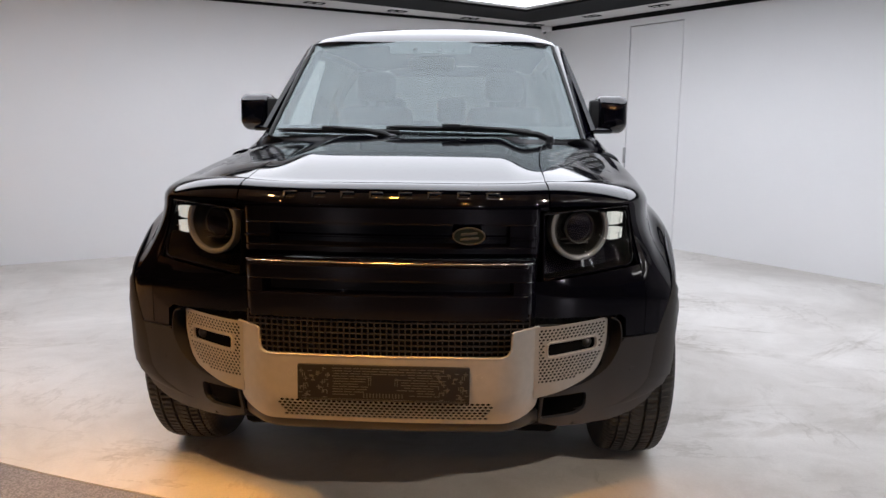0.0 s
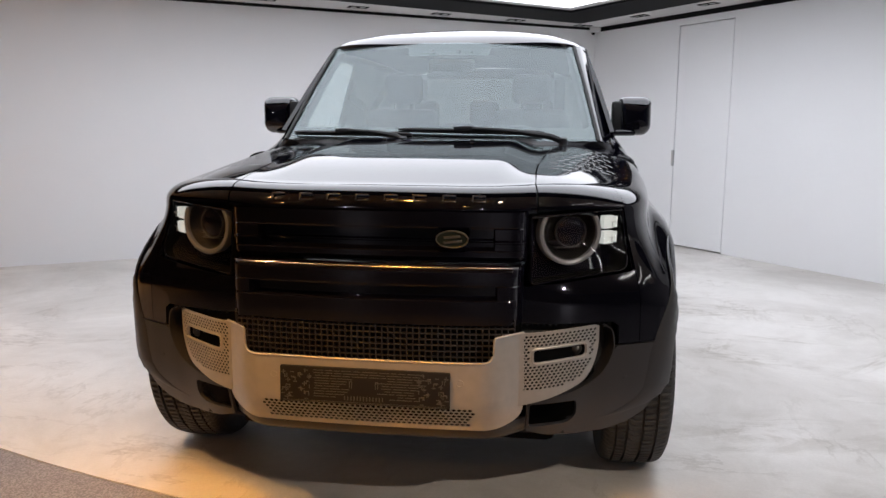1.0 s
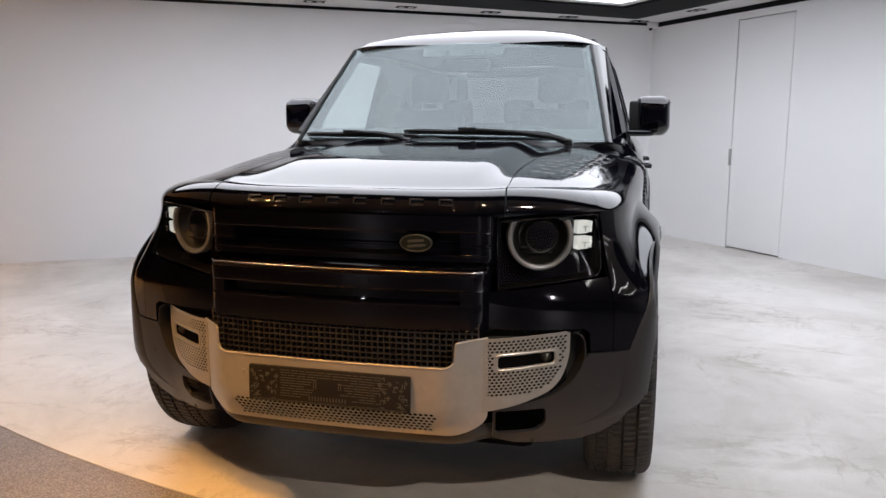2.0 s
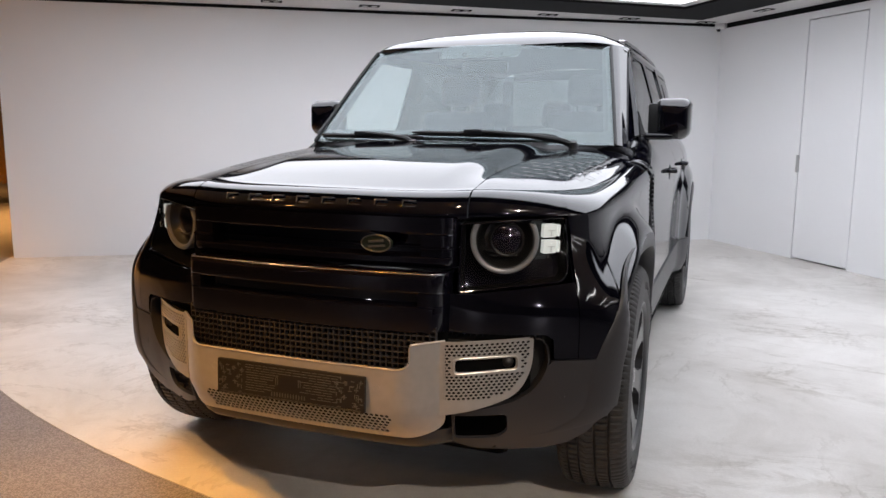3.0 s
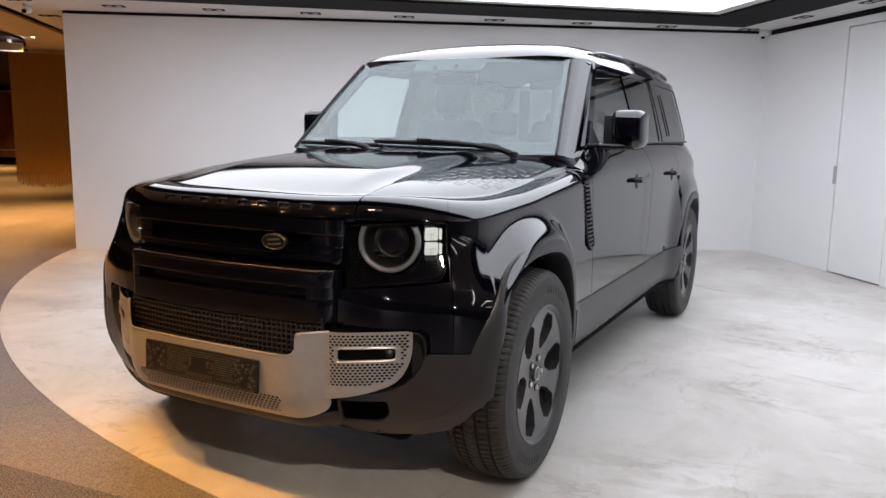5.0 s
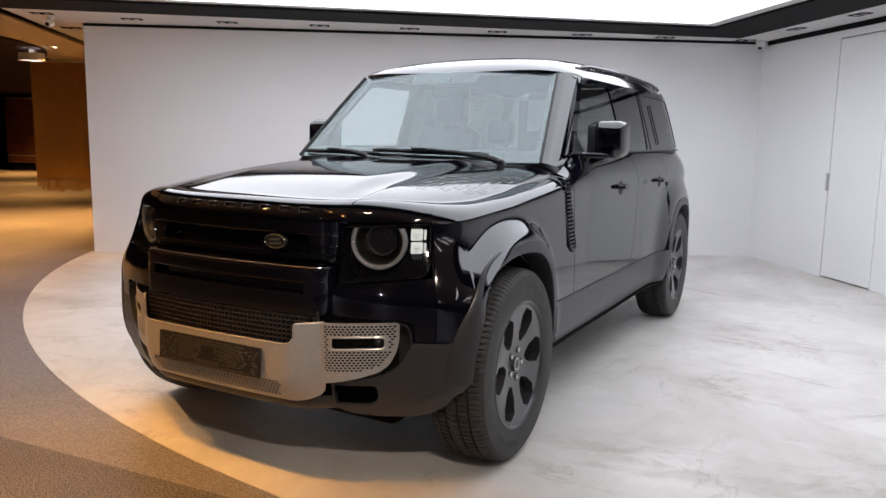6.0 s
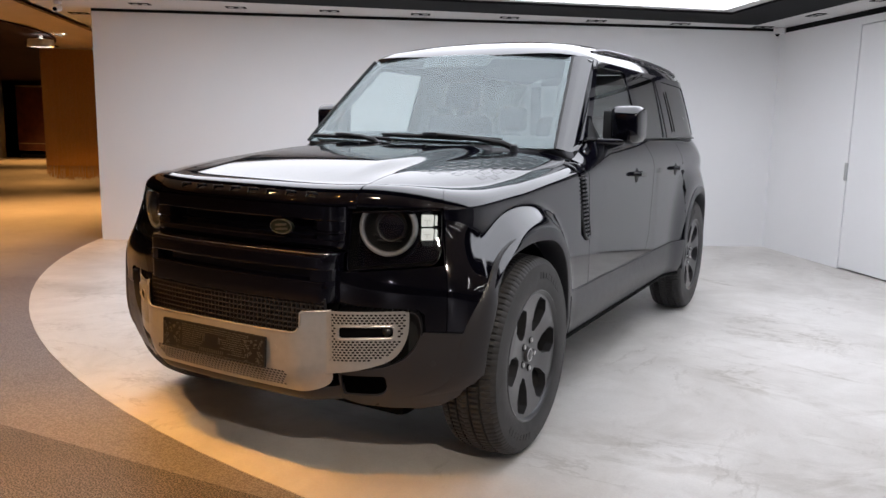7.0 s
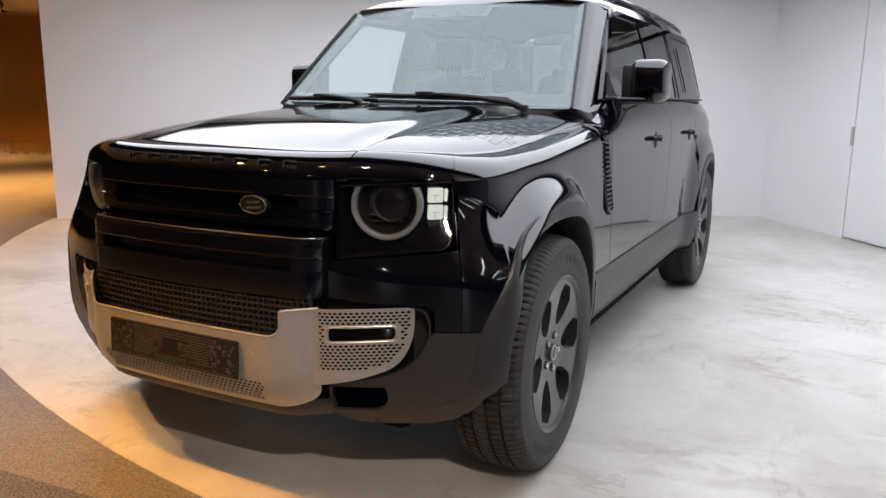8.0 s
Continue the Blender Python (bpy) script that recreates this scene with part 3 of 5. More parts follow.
# far end of the hall: panelled wooden cabinets, posts and a shelf
def cabinet(x, y, turn, w, h, mat, name, label):
    o = empty(name, label, "cabinet", Matrix.Translation((x, y, 0)) @ pose(0, 0, 0, 0, 0, turn))
    bm = bmesh.new()
    box(bm, (0, 0, h / 2 + 0.12), (w, 0.5, h - 0.24), (0, 0, 0), 0.01)
    part("body", bm, mat, o)
    bm = bmesh.new()
    box(bm, (0, 0.02, 0.06), (w - 0.06, 0.44, 0.12))
    part("plinth", bm, DARK, o)
    bm = bmesh.new()
    box(bm, (0, -0.255, 0.48), (w - 0.02, 0.02, 0.03), (0, 0, 0), 0.004)
    part("ledge", bm, TRIMGOLD, o, "pale gold ledge")
    bm = bmesh.new()
    box(bm, (0, -0.255, h - 0.05), (w, 0.02, 0.05), (0, 0, 0), 0.004)
    part("cornice", bm, TRIMGOLD, o)


cabinet(-22.4, 13.8, 29.6, 1.35, 2.40, WOOD, "display_cabinet", "tall brown wooden display cabinet with gold ledge")
cabinet(-20.2, 15.1, 29.6, 2.6, 2.40, WOOD, "display_cabinet", "wide brown wooden display cabinet beside the curtain")
cabinet(-24.9, 12.6, 29.6, 1.2, 2.30, HALLWALL, "display_cabinet", "dark brown cabinet at the hall's end")
for x, y in ((-23.55, 13.0), (-25.9, 11.9)):
    bm = bmesh.new()
    box(bm, (x, y, 1.24), (0.30, 0.30, 2.48), (0, 0, 29.6), 0.02)
    thing("pillar", bm, HALLCEIL, "slim beige hall pillar", "pillar", "structure")

# ---- the car ----
car = empty("car", "gloss black five-door off-road car with silver front bumper, parked", "car")

# plan of the body at three heights: low, at the lamps, and where the top begins
_rear = [(.915, 2.5), (.914, 3.3), (.908, 3.8), (.893, 4.15), (.86, 4.36), (.80, 4.49), (.70, 4.555), (.5, 4.585), (0, 4.60)]
_plan = np.array([(0, .215), (.15, .216), (.30, .222), (.45, .236), (.58, .262), (.70, .303), (.78, .340), (.86, .384), (.914, .440), (.935, .54), (.930, .75), (.919, 1.0), (.915, 1.5)] + _rear)
_lamp = np.array([(0, .237), (.15, .238), (.30, .244), (.448, .268), (.568, .314), (.665, .360), (.735, .400), (.792, .447), (.836, .510), (.866, .605), (.886, .78), (.901, 1.0), (.912, 1.5)] + _rear)
_edge = np.array([(0, .327), (.15, .328), (.298, .334), (.440, .356), (.550, .402), (.628, .452), (.682, .502), (.722, .560), (.752, .630), (.777, .72), (.797, .86), (.811, 1.05), (.822, 1.5)] + [(max(x - .09, 0), y - (0.05 if y > 4.4 else 0)) for x, y in _rear])


def catmull(p, n=24):
    q = np.vstack([2 * p[0] - p[1], p, 2 * p[-1] - p[-2]])
    out = []
    for i in range(1, len(q) - 2):
        a, b, c, d = q[i - 1:i + 3]
        for t in np.arange(n) / n:
            out.append(0.5 * (2 * b + (c - a) * t + (2 * a - 5 * b + 4 * c - d) * t * t + (3 * b - a - 3 * c + d) * t ** 3))
    return np.array(out + [q[-2]])


PL, PLAMP, PEDGE = catmull(_plan), catmull(_lamp), catmull(_edge)
PS = np.concatenate([[0], np.cumsum(np.hypot(*np.diff(PL, axis=0).T))])
_tan = np.gradient(PL, axis=0)
_tan /= np.hypot(*_tan.T)[:, None]
PN = np.c_[_tan[:, 1], -_tan[:, 0]]           # outward normal
_half = np.argmax(PL[:, 0])


def s_x(x):
    """Arc length along the front at half-width x."""
    return float(np.interp(x, PL[:_half, 0], PS[:_half]))


def s_y(y):
    """Arc length along the flank at y."""
    return float(np.interp(y, PL[:, 1], PS))


def on(curve, s):
    return np.array([np.interp(s, PS, curve[:, 0]), np.interp(s, PS, curve[:, 1])])


def plan(s):
    return np.array([np.interp(s, PS, PL[:, 0]), np.interp(s, PS, PL[:, 1])]), np.array([np.interp(s, PS, PN[:, 0]), np.interp(s, PS, PN[:, 1])])


def table(xs, ys):
    """A smooth curve through a table of values."""
    xs, ys = np.array(xs, float), np.array(ys, float)
    h, d = np.diff(xs), np.diff(ys) / np.diff(xs)
    m = np.concatenate([[d[0]], (d[:-1] * h[1:] + d[1:] * h[:-1]) / (h[1:] + h[:-1]), [d[-1]]])

    def f(x):
        x = min(max(x, xs[0]), xs[-1])
        i = min(max(int(np.searchsorted(xs, x)) - 1, 0), len(xs) - 2)
        t = (x - xs[i]) / h[i]
        return float((2 * t ** 3 - 3 * t * t + 1) * ys[i] + (t ** 3 - 2 * t * t + t) * h[i] * m[i] + (-2 * t ** 3 + 3 * t * t) * ys[i + 1] + (t ** 3 - t * t) * h[i] * m[i + 1])
    return f


HOOD_LINE = table([.25, .31, .38, .47, .6, .8, 1.0, 1.2, 1.4, 1.62], [1.053, 1.0725, 1.0895, 1.107, 1.125, 1.144, 1.160, 1.175, 1.189, 1.20])


def hood_z(x, y):
    x = abs(x)
    b = HOOD_LINE(y)
    c = 0.024 * (1 - smooth(0.34, 0.48, x)) * smooth(0.34, 0.75, y) + 0.006 * (1 - (x / 0.5) ** 2 if x < 0.5 else 0)
    k = max(0, (x - 0.5) / 0.3)
    d = -(0.026 * k ** 2 + 0.030 * k ** 4) * (1 - 0.3 * smooth(0.9, 1.6, y)) - 0.028 * min(1, max(0, (x - 0.5) / 0.28)) * (1 - smooth(0.42, 1.15, y))
    return float(b + c + d)


ARCH = [(0.845, 0.43), (3.875, 0.42)]
AX, AZ, AN = 0.450, 0.495, 2.35


def rho(y, z, k):
    yc, zc = ARCH[k]
    return ((abs(y - yc) / AX) ** AN + (max(z - zc, 0) / AZ) ** AN) ** (1 / AN)


def arch_z(y, k, f=1.0):
    yc, zc = ARCH[k]
    q = 1 - (abs(y - yc) / (AX * f)) ** AN
    return zc + AZ * f * q ** (1 / AN) if q > 0 else 0.0


BELT = 1.25


def skin(s, z):
    """The body's outer skin: along the plan by s, at the height z."""
    p, n = plan(s)
    y, x = p[1], p[0]
    w = smooth(1.5, 1.95, y)
    e, zt, vert = roll_top(s)
    k = 1 - np.clip((zt - z) / vert, 0, 1)
    roll = (1 - w) * (1 - math.sqrt(max(0, 1 - k * k))) + w * k ** 1.7
    q = p + (on(PLAMP, s) - p) * smooth(0.70, 1.0, z)
    q = q + (e - q) * roll
    tuck = 0.03 * max(0, (0.50 - z) / 0.17) ** 2
    bulge = 0.0
    for i in (0, 1):
        r = rho(y, z, i)
        if y > 0.35:
            if i == 0:
                lift = 0.070 * smooth(1.20, 0.97, r) * smooth(0.35, 0.66, y) * (1 - smooth(0.95, 1.6, y))
            else:
                lift = 0.055 * math.exp(-(max(r - 1, 0) / 0.26) ** 2) * smooth(1.12, 0.98, z)
            bulge = max(bulge, lift)
    forward = 0.045 * (1 - smooth(0.45, 0.72, x)) * (1 - smooth(0.62, 0.662, z)) if y < 0.5 else 0.0
    q = q + n * (bulge + forward - tuck)
    return Vector((q[0], q[1], z))


def roll_top(s):
    p, n = plan(s)
    e = on(PEDGE, s)
    w = smooth(1.5, 1.95, p[1])
    return e, (1 - w) * hood_z(e[0], max(e[1], 0.28)) + w * BELT, (1 - w) * 0.070 + w * 0.17


def column(s, z0, rows=16, roll_rows=10, even=False):
    """A column of the skin from z0 up over the roll; even: in steps of one length."""
    e, zt, vert = roll_top(s)
    zr = zt - vert
    zs = list(np.linspace(z0, zr, rows, endpoint=False)) if z0 < zr else []
    t0 = 0 if z0 < zr else math.asin(min(1, (z0 - zr) / vert))
    zs += [zr + vert * math.sin(t) for t in np.linspace(t0, math.pi / 2 * 0.999, roll_rows + (rows - len(zs)))]
    if even:
        q = [zr + vert * math.sin(t) for t in np.linspace(0, math.pi / 2 * 0.999, 60)]
        q = [skin(s, z) for z in ([z0] if z0 < zr else []) + [z for z in q if z >= z0]]
        far = np.concatenate([[0], np.cumsum([(b - a).length for a, b in zip(q[:-1], q[1:])])])
        steps = np.linspace(0, far[-1], rows + roll_rows)
        return [Vector([np.interp(d, far, [p[k] for p in q]) for k in range(3)]) for d in steps], e
    return [skin(s, z) for z in zs], e


GAP = 0.0025
cut_x = table([.38, .5, .65, .9, 1.2, 1.48], [.4925, .487, .489, .505, .532, .565])
# bonnet
X_CUT = 0.505
X_EDGE = column(s_x(X_CUT), 1.006, 2, 12)[1][0]
cols = []
for x in np.linspace(-X_CUT + GAP, X_CUT - GAP, 61):
    s = s_x(abs(x))
    c, e = column(s, 1.006, 2, 12)
    pts = [Vector((math.copysign(v.x, x) if abs(x) > 1e-6 else 0, v.y, v.z)) for v in c]
    ex = pts[-1].x
    ratio = ex / (X_EDGE - GAP)
    yr = 1.335 + 0.10 * (abs(x) / 0.5) ** 2
    for t in np.linspace(0.03, 1, 30):
        Y = e[1] + (yr - e[1]) * t
        X = ratio * (cut_x(Y) - GAP)
        pts.append(Vector((X, Y, hood_z(X, Y))))
    cols.append(pts)
bonnet = part("bonnet", thicken(grid(cols), 0.012, (0, -0.3, 1)), PAINT, car, "gloss black bonnet with raised centre")

# front wings
front_edge = table([.3, .56, .80, 1.13, 1.25], [1.60, 1.61, 1.60, 1.556, 1.545])
S_HL = s_x(0.832)
S_END = s_y(1.545)
ss = list(np.linspace(s_x(X_CUT) + GAP, S_HL - 0.0005, 16)) + list(np.linspace(S_HL + 0.0005, s_y(0.40), 8)) + list(np.linspace(s_y(0.405), s_y(0.64), 60)) + list(np.linspace(s_y(0.66), S_END, 44))
cols = []
for i, s in enumerate(ss):
    p, n = plan(s)
    if s < S_HL:
        z0 = 1.014
    elif p[1] < 0.47 and s < s_y(0.47):
        z0 = 0.59
    else:
        z0 = max(0.59 if p[1] < 1.3 else 0.44, arch_z(skin(s, 0.6).y, 0, 0.97))
    c, e = column(s, z0, 16, 10, s < S_HL)
    t = (s - ss[0]) / (ss[-1] - ss[0])
    yi = 0.47 + (1.475 - 0.47) * t
    xi = cut_x(yi) + GAP
    a = Vector((e[0], e[1], 0))
    b = Vector((xi, yi, 0))
    for k in np.linspace(0.06, 1, 14):
        q = a.lerp(b, k)
        c.append(Vector((q.x, q.y, hood_z(q.x, q.y) + (c[25].z - hood_z(e[0], e[1])) * (1 - k) ** 2)))
    if p[1] > 1.25:
        c = [Vector((v.x, 1.25 + (v.y - 1.25) * (front_edge(v.z) - GAP - 1.25) / (1.545 - 1.25), v.z)) if k < 26 else v for k, v in enumerate(c)]
    cols.append(c)
both("front_wing", thicken(grid(cols), 0.010, (0.7, -0.2, 0.5)), PAINT, car)


def skin_panel(outline, mat, name, holes=(), du=0.03, dv=0.03, t=0.012, push=0.0, label="", parent=None, out=(0.6, -0.8, 0), pair=True, dense=None):
    us = [p[0] for p in outline]
    vs = [p[1] for p in outline]
    bm = filled(outline, holes, np.arange(min(us) + du * 0.51, max(us), du), np.arange(min(vs) + dv * 0.51, max(vs), dv))

    def f(u, v):
        q = skin(u, v)
        if push:
            n = plan(u)[1]
            q += Vector((n[0], n[1], 0)) * push
        return q
    bm = thicken(mapped(bm, f), t, out)
    if pair:
        return both(name, bm, mat, parent or car, label)
    return part(name, bm, mat, parent or car, label)


# panel under each headlamp
skin_panel([(s_x(0.455), 0.665), (s_x(0.742), 0.665), (s_x(0.742) + 0.022, 0.650), (s_x(0.742) + 0.026, 0.590), (S_HL - 0.002, 0.590), (S_HL - .002, 0.820), (S_HL - .032, 0.817), (s_x(0.487), 0.782), (s_x(0.455), 0.782)], PAINT, "front_panel")


# ---- front: grille panels, mesh, silver bumper ----
def bow(x, y0, k, xe, ye, r=0.045):
    """A bowed front that turns back over its last r to ye."""
    a = abs(x)
    t = max(0, (a - (xe - r)) / r)
    return y0 + k * a * a + (ye - y0 - k * xe * xe) * (1 - math.sqrt(max(0, 1 - t * t)))


def face_low(x, z):
    return bow(x, 0.138, 0.17, 0.464, 0.262)


def face_up(x, z):
    return bow(x, 0.200, 0.14, 0.474, 0.30, 0.03)


def flat_panel(name, outline, holes, f, mat, t, du=0.04, dv=0.05, label="", parent=None):
    us, vs = [p[0] for p in outline], [p[1] for p in outline]
    bm = filled(outline, holes, np.arange(min(us) + du / 2, max(us), du), np.arange(min(vs) + dv / 2, max(vs), dv))
    return part(name, thicken(mapped(bm, lambda u, v: Vector((u, f(u, v), v))), t, (0, -1, 0)), mat, parent or car, label)


def folded_panel(name, face, xe, rows, slot_x, slot_rows, depth, label, r=0.045):
    """A bowed panel with rounded upper and lower edges and a slot pressed into it. rows: (z, set back)."""
    th = np.linspace(0, math.pi / 2, 9)
    xs = list(np.linspace(0, slot_x - 0.012, 14)) + [slot_x - 0.004, slot_x, slot_x + 0.004] + list(np.linspace(slot_x + 0.012, xe - r, 4)) + [xe - r + r * math.sin(t) for t in th[1:]]
    xs = [-x for x in reversed(xs[1:])] + xs
    P = []
    for x in xs:
        inside = smooth(slot_x + 0.002, slot_x - 0.004, abs(x))
        P.append([Vector((x, face(x, z) + back + (depth * inside if k in slot_rows else 0), z)) for k, (z, back) in enumerate(rows)])
    return part(name, grid(P), GLOSS, car, label, 18)


grille = folded_panel("grille", face_low, 0.464, [(.680, .05), (.674, .02), (.672, .006), (.675, .001), (.682, 0), (.71, 0), (.748, 0), (.752, 0.002), (.7535, 0.0), (.7925, 0.0), (.794, .002), (.798, 0), (.82, 0), (.838, .001), (.846, .005), (.849, .010), (.8505, .020), (.8520, .09)],
                      0.385, (8, 9), 0.035, "gloss black lower grille panel with slot")
bm = bmesh.new()
tube(bm, [(x, face_low(x, 0.85) + 0.008, 0.850) for x in np.linspace(-.448, .448, 40)], 0.003, 8)
part("grille_strip", bm, STRIP, grille, "thin bright strip")
upper = folded_panel("upper_grille", face_up, 0.474, [(.860, .012), (.868, .004), (.874, 0), (.890, 0), (.8935, .002), (.895, 0), (.914, 0), (.918, -.012), (.922, -.012), (.926, 0), (.960, 0), (.9615, .002), (.966, 0), (.985, 0), (1.0, 0), (1.012, 0)],
                     0.372, (5, 6, 7, 8, 9, 10), 0.042, "gloss black upper grille with slot and bar", 0.03)

# badge: an oval with plain bars
bm = bmesh.new()
B_AT = Vector((0.250, 0.182, 0.934))
bmesh.ops.create_cone(bm, cap_ends=True, segments=40, radius1=1, radius2=0.94, depth=0.014, matrix=Matrix.Translation(B_AT) @ pose(0, 0, 0, 90, 0, 4) @ Matrix.Diagonal((0.049, 0.026, 1, 1)))
badge = part("badge", bm, BADGE, upper, "oval dark green badge with pale rim")
bm = bmesh.new()
tube(bm, [B_AT + Vector((0.048 * math.cos(a), -0.008, 0.025 * math.sin(a))) for a in np.linspace(0, 2 * math.pi, 40, endpoint=False)], 0.0024, 6, True)
part("badge_rim", bm, BADGE_RIM, badge)
for dx, dz, w in ((0.0, 0.007, 0.05), (0.002, -0.008, 0.056)):
    bm = bmesh.new()
    box(bm, B_AT + Vector((dx, -0.0085, dz)), (w, 0.002, 0.0075), (0, -6, 0), 0.0005)
    part("badge_bar", bm, BADGE_RIM, badge)

# raised marks along the bonnet's edge: eight plain blocks
for i in range(8):
    x = -0.318 + 0.6395 / 7 * i
    y = skin(s_x(abs(x)), 1.046).y
    bm = bmesh.new()
    wd = 0.043
    box(bm, (x, y + 0.002, 1.057), (wd, 0.007, 0.0045), (-14, 0, 0), 0.001)
    box(bm, (x, y - 0.001, 1.040), (wd, 0.007, 0.0042), (-10, 0, 0), 0.001)
    box(bm, (x - wd / 2 + 0.003, y - 0.003, 1.048), (0.0055, 0.008, 0.018), (-12, 0, 0), 0.001)
    part("bonnet_mark", bm, MARK, bonnet, "raised gloss black block of a word mark")

# mesh grille behind the bumper
bm = bmesh.new()
MY = lambda x: 0.150 + 0.16 * x * x
for z in np.arange(0.556, 0.69, 0.0180):
    for k in range(24):
        x0, x1 = -.44 + .88 * k / 24, -.44 + .88 * (k + 1) / 24
        a, b = Vector((x0, MY(x0), z)), Vector((x1, MY(x1), z))
        d = b - a
        box(bm, (a + b) / 2, (d.length + 0.001, 0.012, 0.0034), (0, 0, math.degrees(math.atan2(d.y, d.x))))
for x in np.arange(-.4416, .442, 0.0192):
    box(bm, (x, MY(x) + 0.002, 0.62), (0.0034, 0.014, 0.145))
mesh_g = part("mesh_grille", bm, TRIM, car, "matt black rectangular mesh grille")
# added black sheet gives the depth behind the mesh its shade
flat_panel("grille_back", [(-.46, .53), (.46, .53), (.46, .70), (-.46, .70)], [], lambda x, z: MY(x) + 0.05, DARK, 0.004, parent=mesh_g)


def nose(x, z):
    """The silver centre bumper's face."""
    a = abs(x)
    return 0.082 + 0.10 * a * a + 0.085 * smooth(0.33, 0.50, a) ** 1.5 + 0.10 * max(0, (0.47 - z) / 0.12) ** 2 * 0.45 - 0.0 * z


def hexes(u0, u1, v0, v1, pitch, r, keep, aspect=1.0, row_step=0.80):
    out = []
    row, v = 0, v0
    while v <= v1 + 1e-6:
        u = u0 + (pitch / 2 if row % 2 else 0)
        while u <= u1 + 1e-6:
            if keep(u, v):
                out.append([(u + r * math.cos(radians(60 * k + 30)), v + r * aspect * math.sin(radians(60 * k + 30))) for k in range(6)])
            u += pitch
        v += pitch * row_step
        row += 1
    return out


lower_holes = hexes(-0.326, 0.327, 0.374, 0.436, 0.0163, 0.0071, lambda u, v: abs(u) < 0.338 - (0.436 - v) * 0.45 and not (v > 0.428 and abs(u) < 0.262), 0.74, 0.66)
silver_out = rounded([(-.470, .655), (-.388, .652), (-.386, .575), (.386, .575), (.388, .652), (.470, .655), (.474, .50), (.470, .385), (.40, .352), (-.40, .352), (-.470, .385), (-.474, .50)],
                     [.004, .006, .05, .05, .006, .004, 0, .05, .05, .05, .05, 0])
bumper = flat_panel("bumper", silver_out, lower_holes, nose, SILVER, 0.003, 0.035, 0.03, "satin silver centre bumper with perforated lower strip")
# added black sheet makes the bumper's holes read as shaded
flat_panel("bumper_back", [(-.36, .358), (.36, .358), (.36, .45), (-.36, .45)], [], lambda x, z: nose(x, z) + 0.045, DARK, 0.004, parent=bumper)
for x in (-0.288, 0.288):
    bm = revolve([(0.0005, 0.0), (0.0005, 0.0085), (0.0012, 0.0095), (0.0012, 0.0105), (-0.002, 0.011)], 20, Matrix.Translation((x, nose(x, .515), .515)) @ pose(0, 0, 0, 0, 0, -90))
    part("parking_sensor", bm, SILVER, bumper)

# rolled lip round the opening of the silver bumper
lip = rounded([(-.470, .654), (-.388, .651), (-.386, .575), (.386, .575), (.388, .651), (.470, .654)], [0, .008, .05, .05, .008, 0], 8)
dense = []
for (u0, v0), (u1, v1) in zip(lip[:-1], lip[1:]):
    k = max(1, int(math.hypot(u1 - u0, v1 - v0) / 0.03))
    dense += [(u0 + (u1 - u0) * i / k, v0 + (v1 - v0) * i / k) for i in range(k)]
dense.append(lip[-1])
part("bumper_lip", tube(bmesh.new(), [(u, nose(u, v) + 0.002, v) for u, v in dense], 0.0045, 8), SILVER, bumper)

# plate holder with unreadable print as plain bars
bm = bmesh.new()
tilt = 3
PM = Matrix.Translation((0, 0.074, 0.495)) @ pose(0, 0, 0, -tilt, 0, 0)
box(bm, (0, 0, 0), (0.522, 0.014, 0.112), (0, 0, 0), 0.004)
bm.transform(PM)
plate = part("number_plate", bm, PLATE, bumper, "black plate holder with grey print")
rng = random.Random(5)
bm = bmesh.new()


def dash(x, z, w, h):
    box(bm, (x, -0.0075, z), (w, 0.0012, h))


# the two ends: small crosses, hooks and ticks, alike on both sides
for k in range(38):
    x, z = rng.uniform(0.166, 0.252), rng.uniform(-0.044, 0.046)
    kind = rng.randrange(4)
    for side in (-1, 1):
        if kind == 0:
            dash(side * x, z, 0.012, 0.0026)
        elif kind == 1:
            dash(side * x, z, 0.0026, 0.012)
        elif kind == 2:
            dash(side * x, z, 0.0135, 0.0026)
            dash(side * x, z, 0.0026, 0.0135)
        else:
            dash(side * x, z, 0.010, 0.0026)
            dash(side * (x + 0.0045), z - 0.004, 0.0026, 0.009)
# the middle: rows of thin dashes
for r in range(11):
    z = 0.046 - r * 0.0080
    x = -0.158 + rng.uniform(0, .006)
    while x < 0.152:
        w = rng.choice([0.022, 0.036, 0.052, 0.028])
        if not (abs(x + w / 2) < 0.050 and -0.022 < z < 0.030) and not (r > 8 and -0.085 < x < 0.075):
            dash(x + w / 2, z, w - 0.005, 0.0023)
        x += w
for k in range(13):
    dash(-0.058 + k * 0.0097, -0.036, 0.0034, 0.013)
for sx in (-0.040, 0.040):
    dash(sx - 0.0035, 0.006, 0.0018, 0.022)
    dash(sx + 0.0035, 0.006, 0.0018, 0.022)
    dash(sx, 0.017, 0.0085, 0.0018)
for z in (-0.0485, -0.0525):
    dash(0, z, 0.500, 0.0011)
bm.transform(PM)
part("plate_print", bm, PLATE_BAR, plate, "grey unreadable print as short bars")

# ---- bumper corners in satin black, with fog lamp panels ----
S_IN = s_x(0.474)
S_REC = s_x(0.742)
rec = rounded([(S_IN - .02, .655), (S_REC, .655), (S_REC + .018, .575), (S_REC - .03, .485), (S_REC - .13, .440), (S_IN - .02, .436)], [0, .03, .05, .06, .05, 0])
S_ARCH = s_y(0.455)


def low_z(s):
    p, n = plan(s)
    return float(np.interp(p[0], [.40, .474, .55, .65, .75, .82, .87, .90, .915], [.345, .325, .300, .288, .290, .310, .345, .395, .44]))


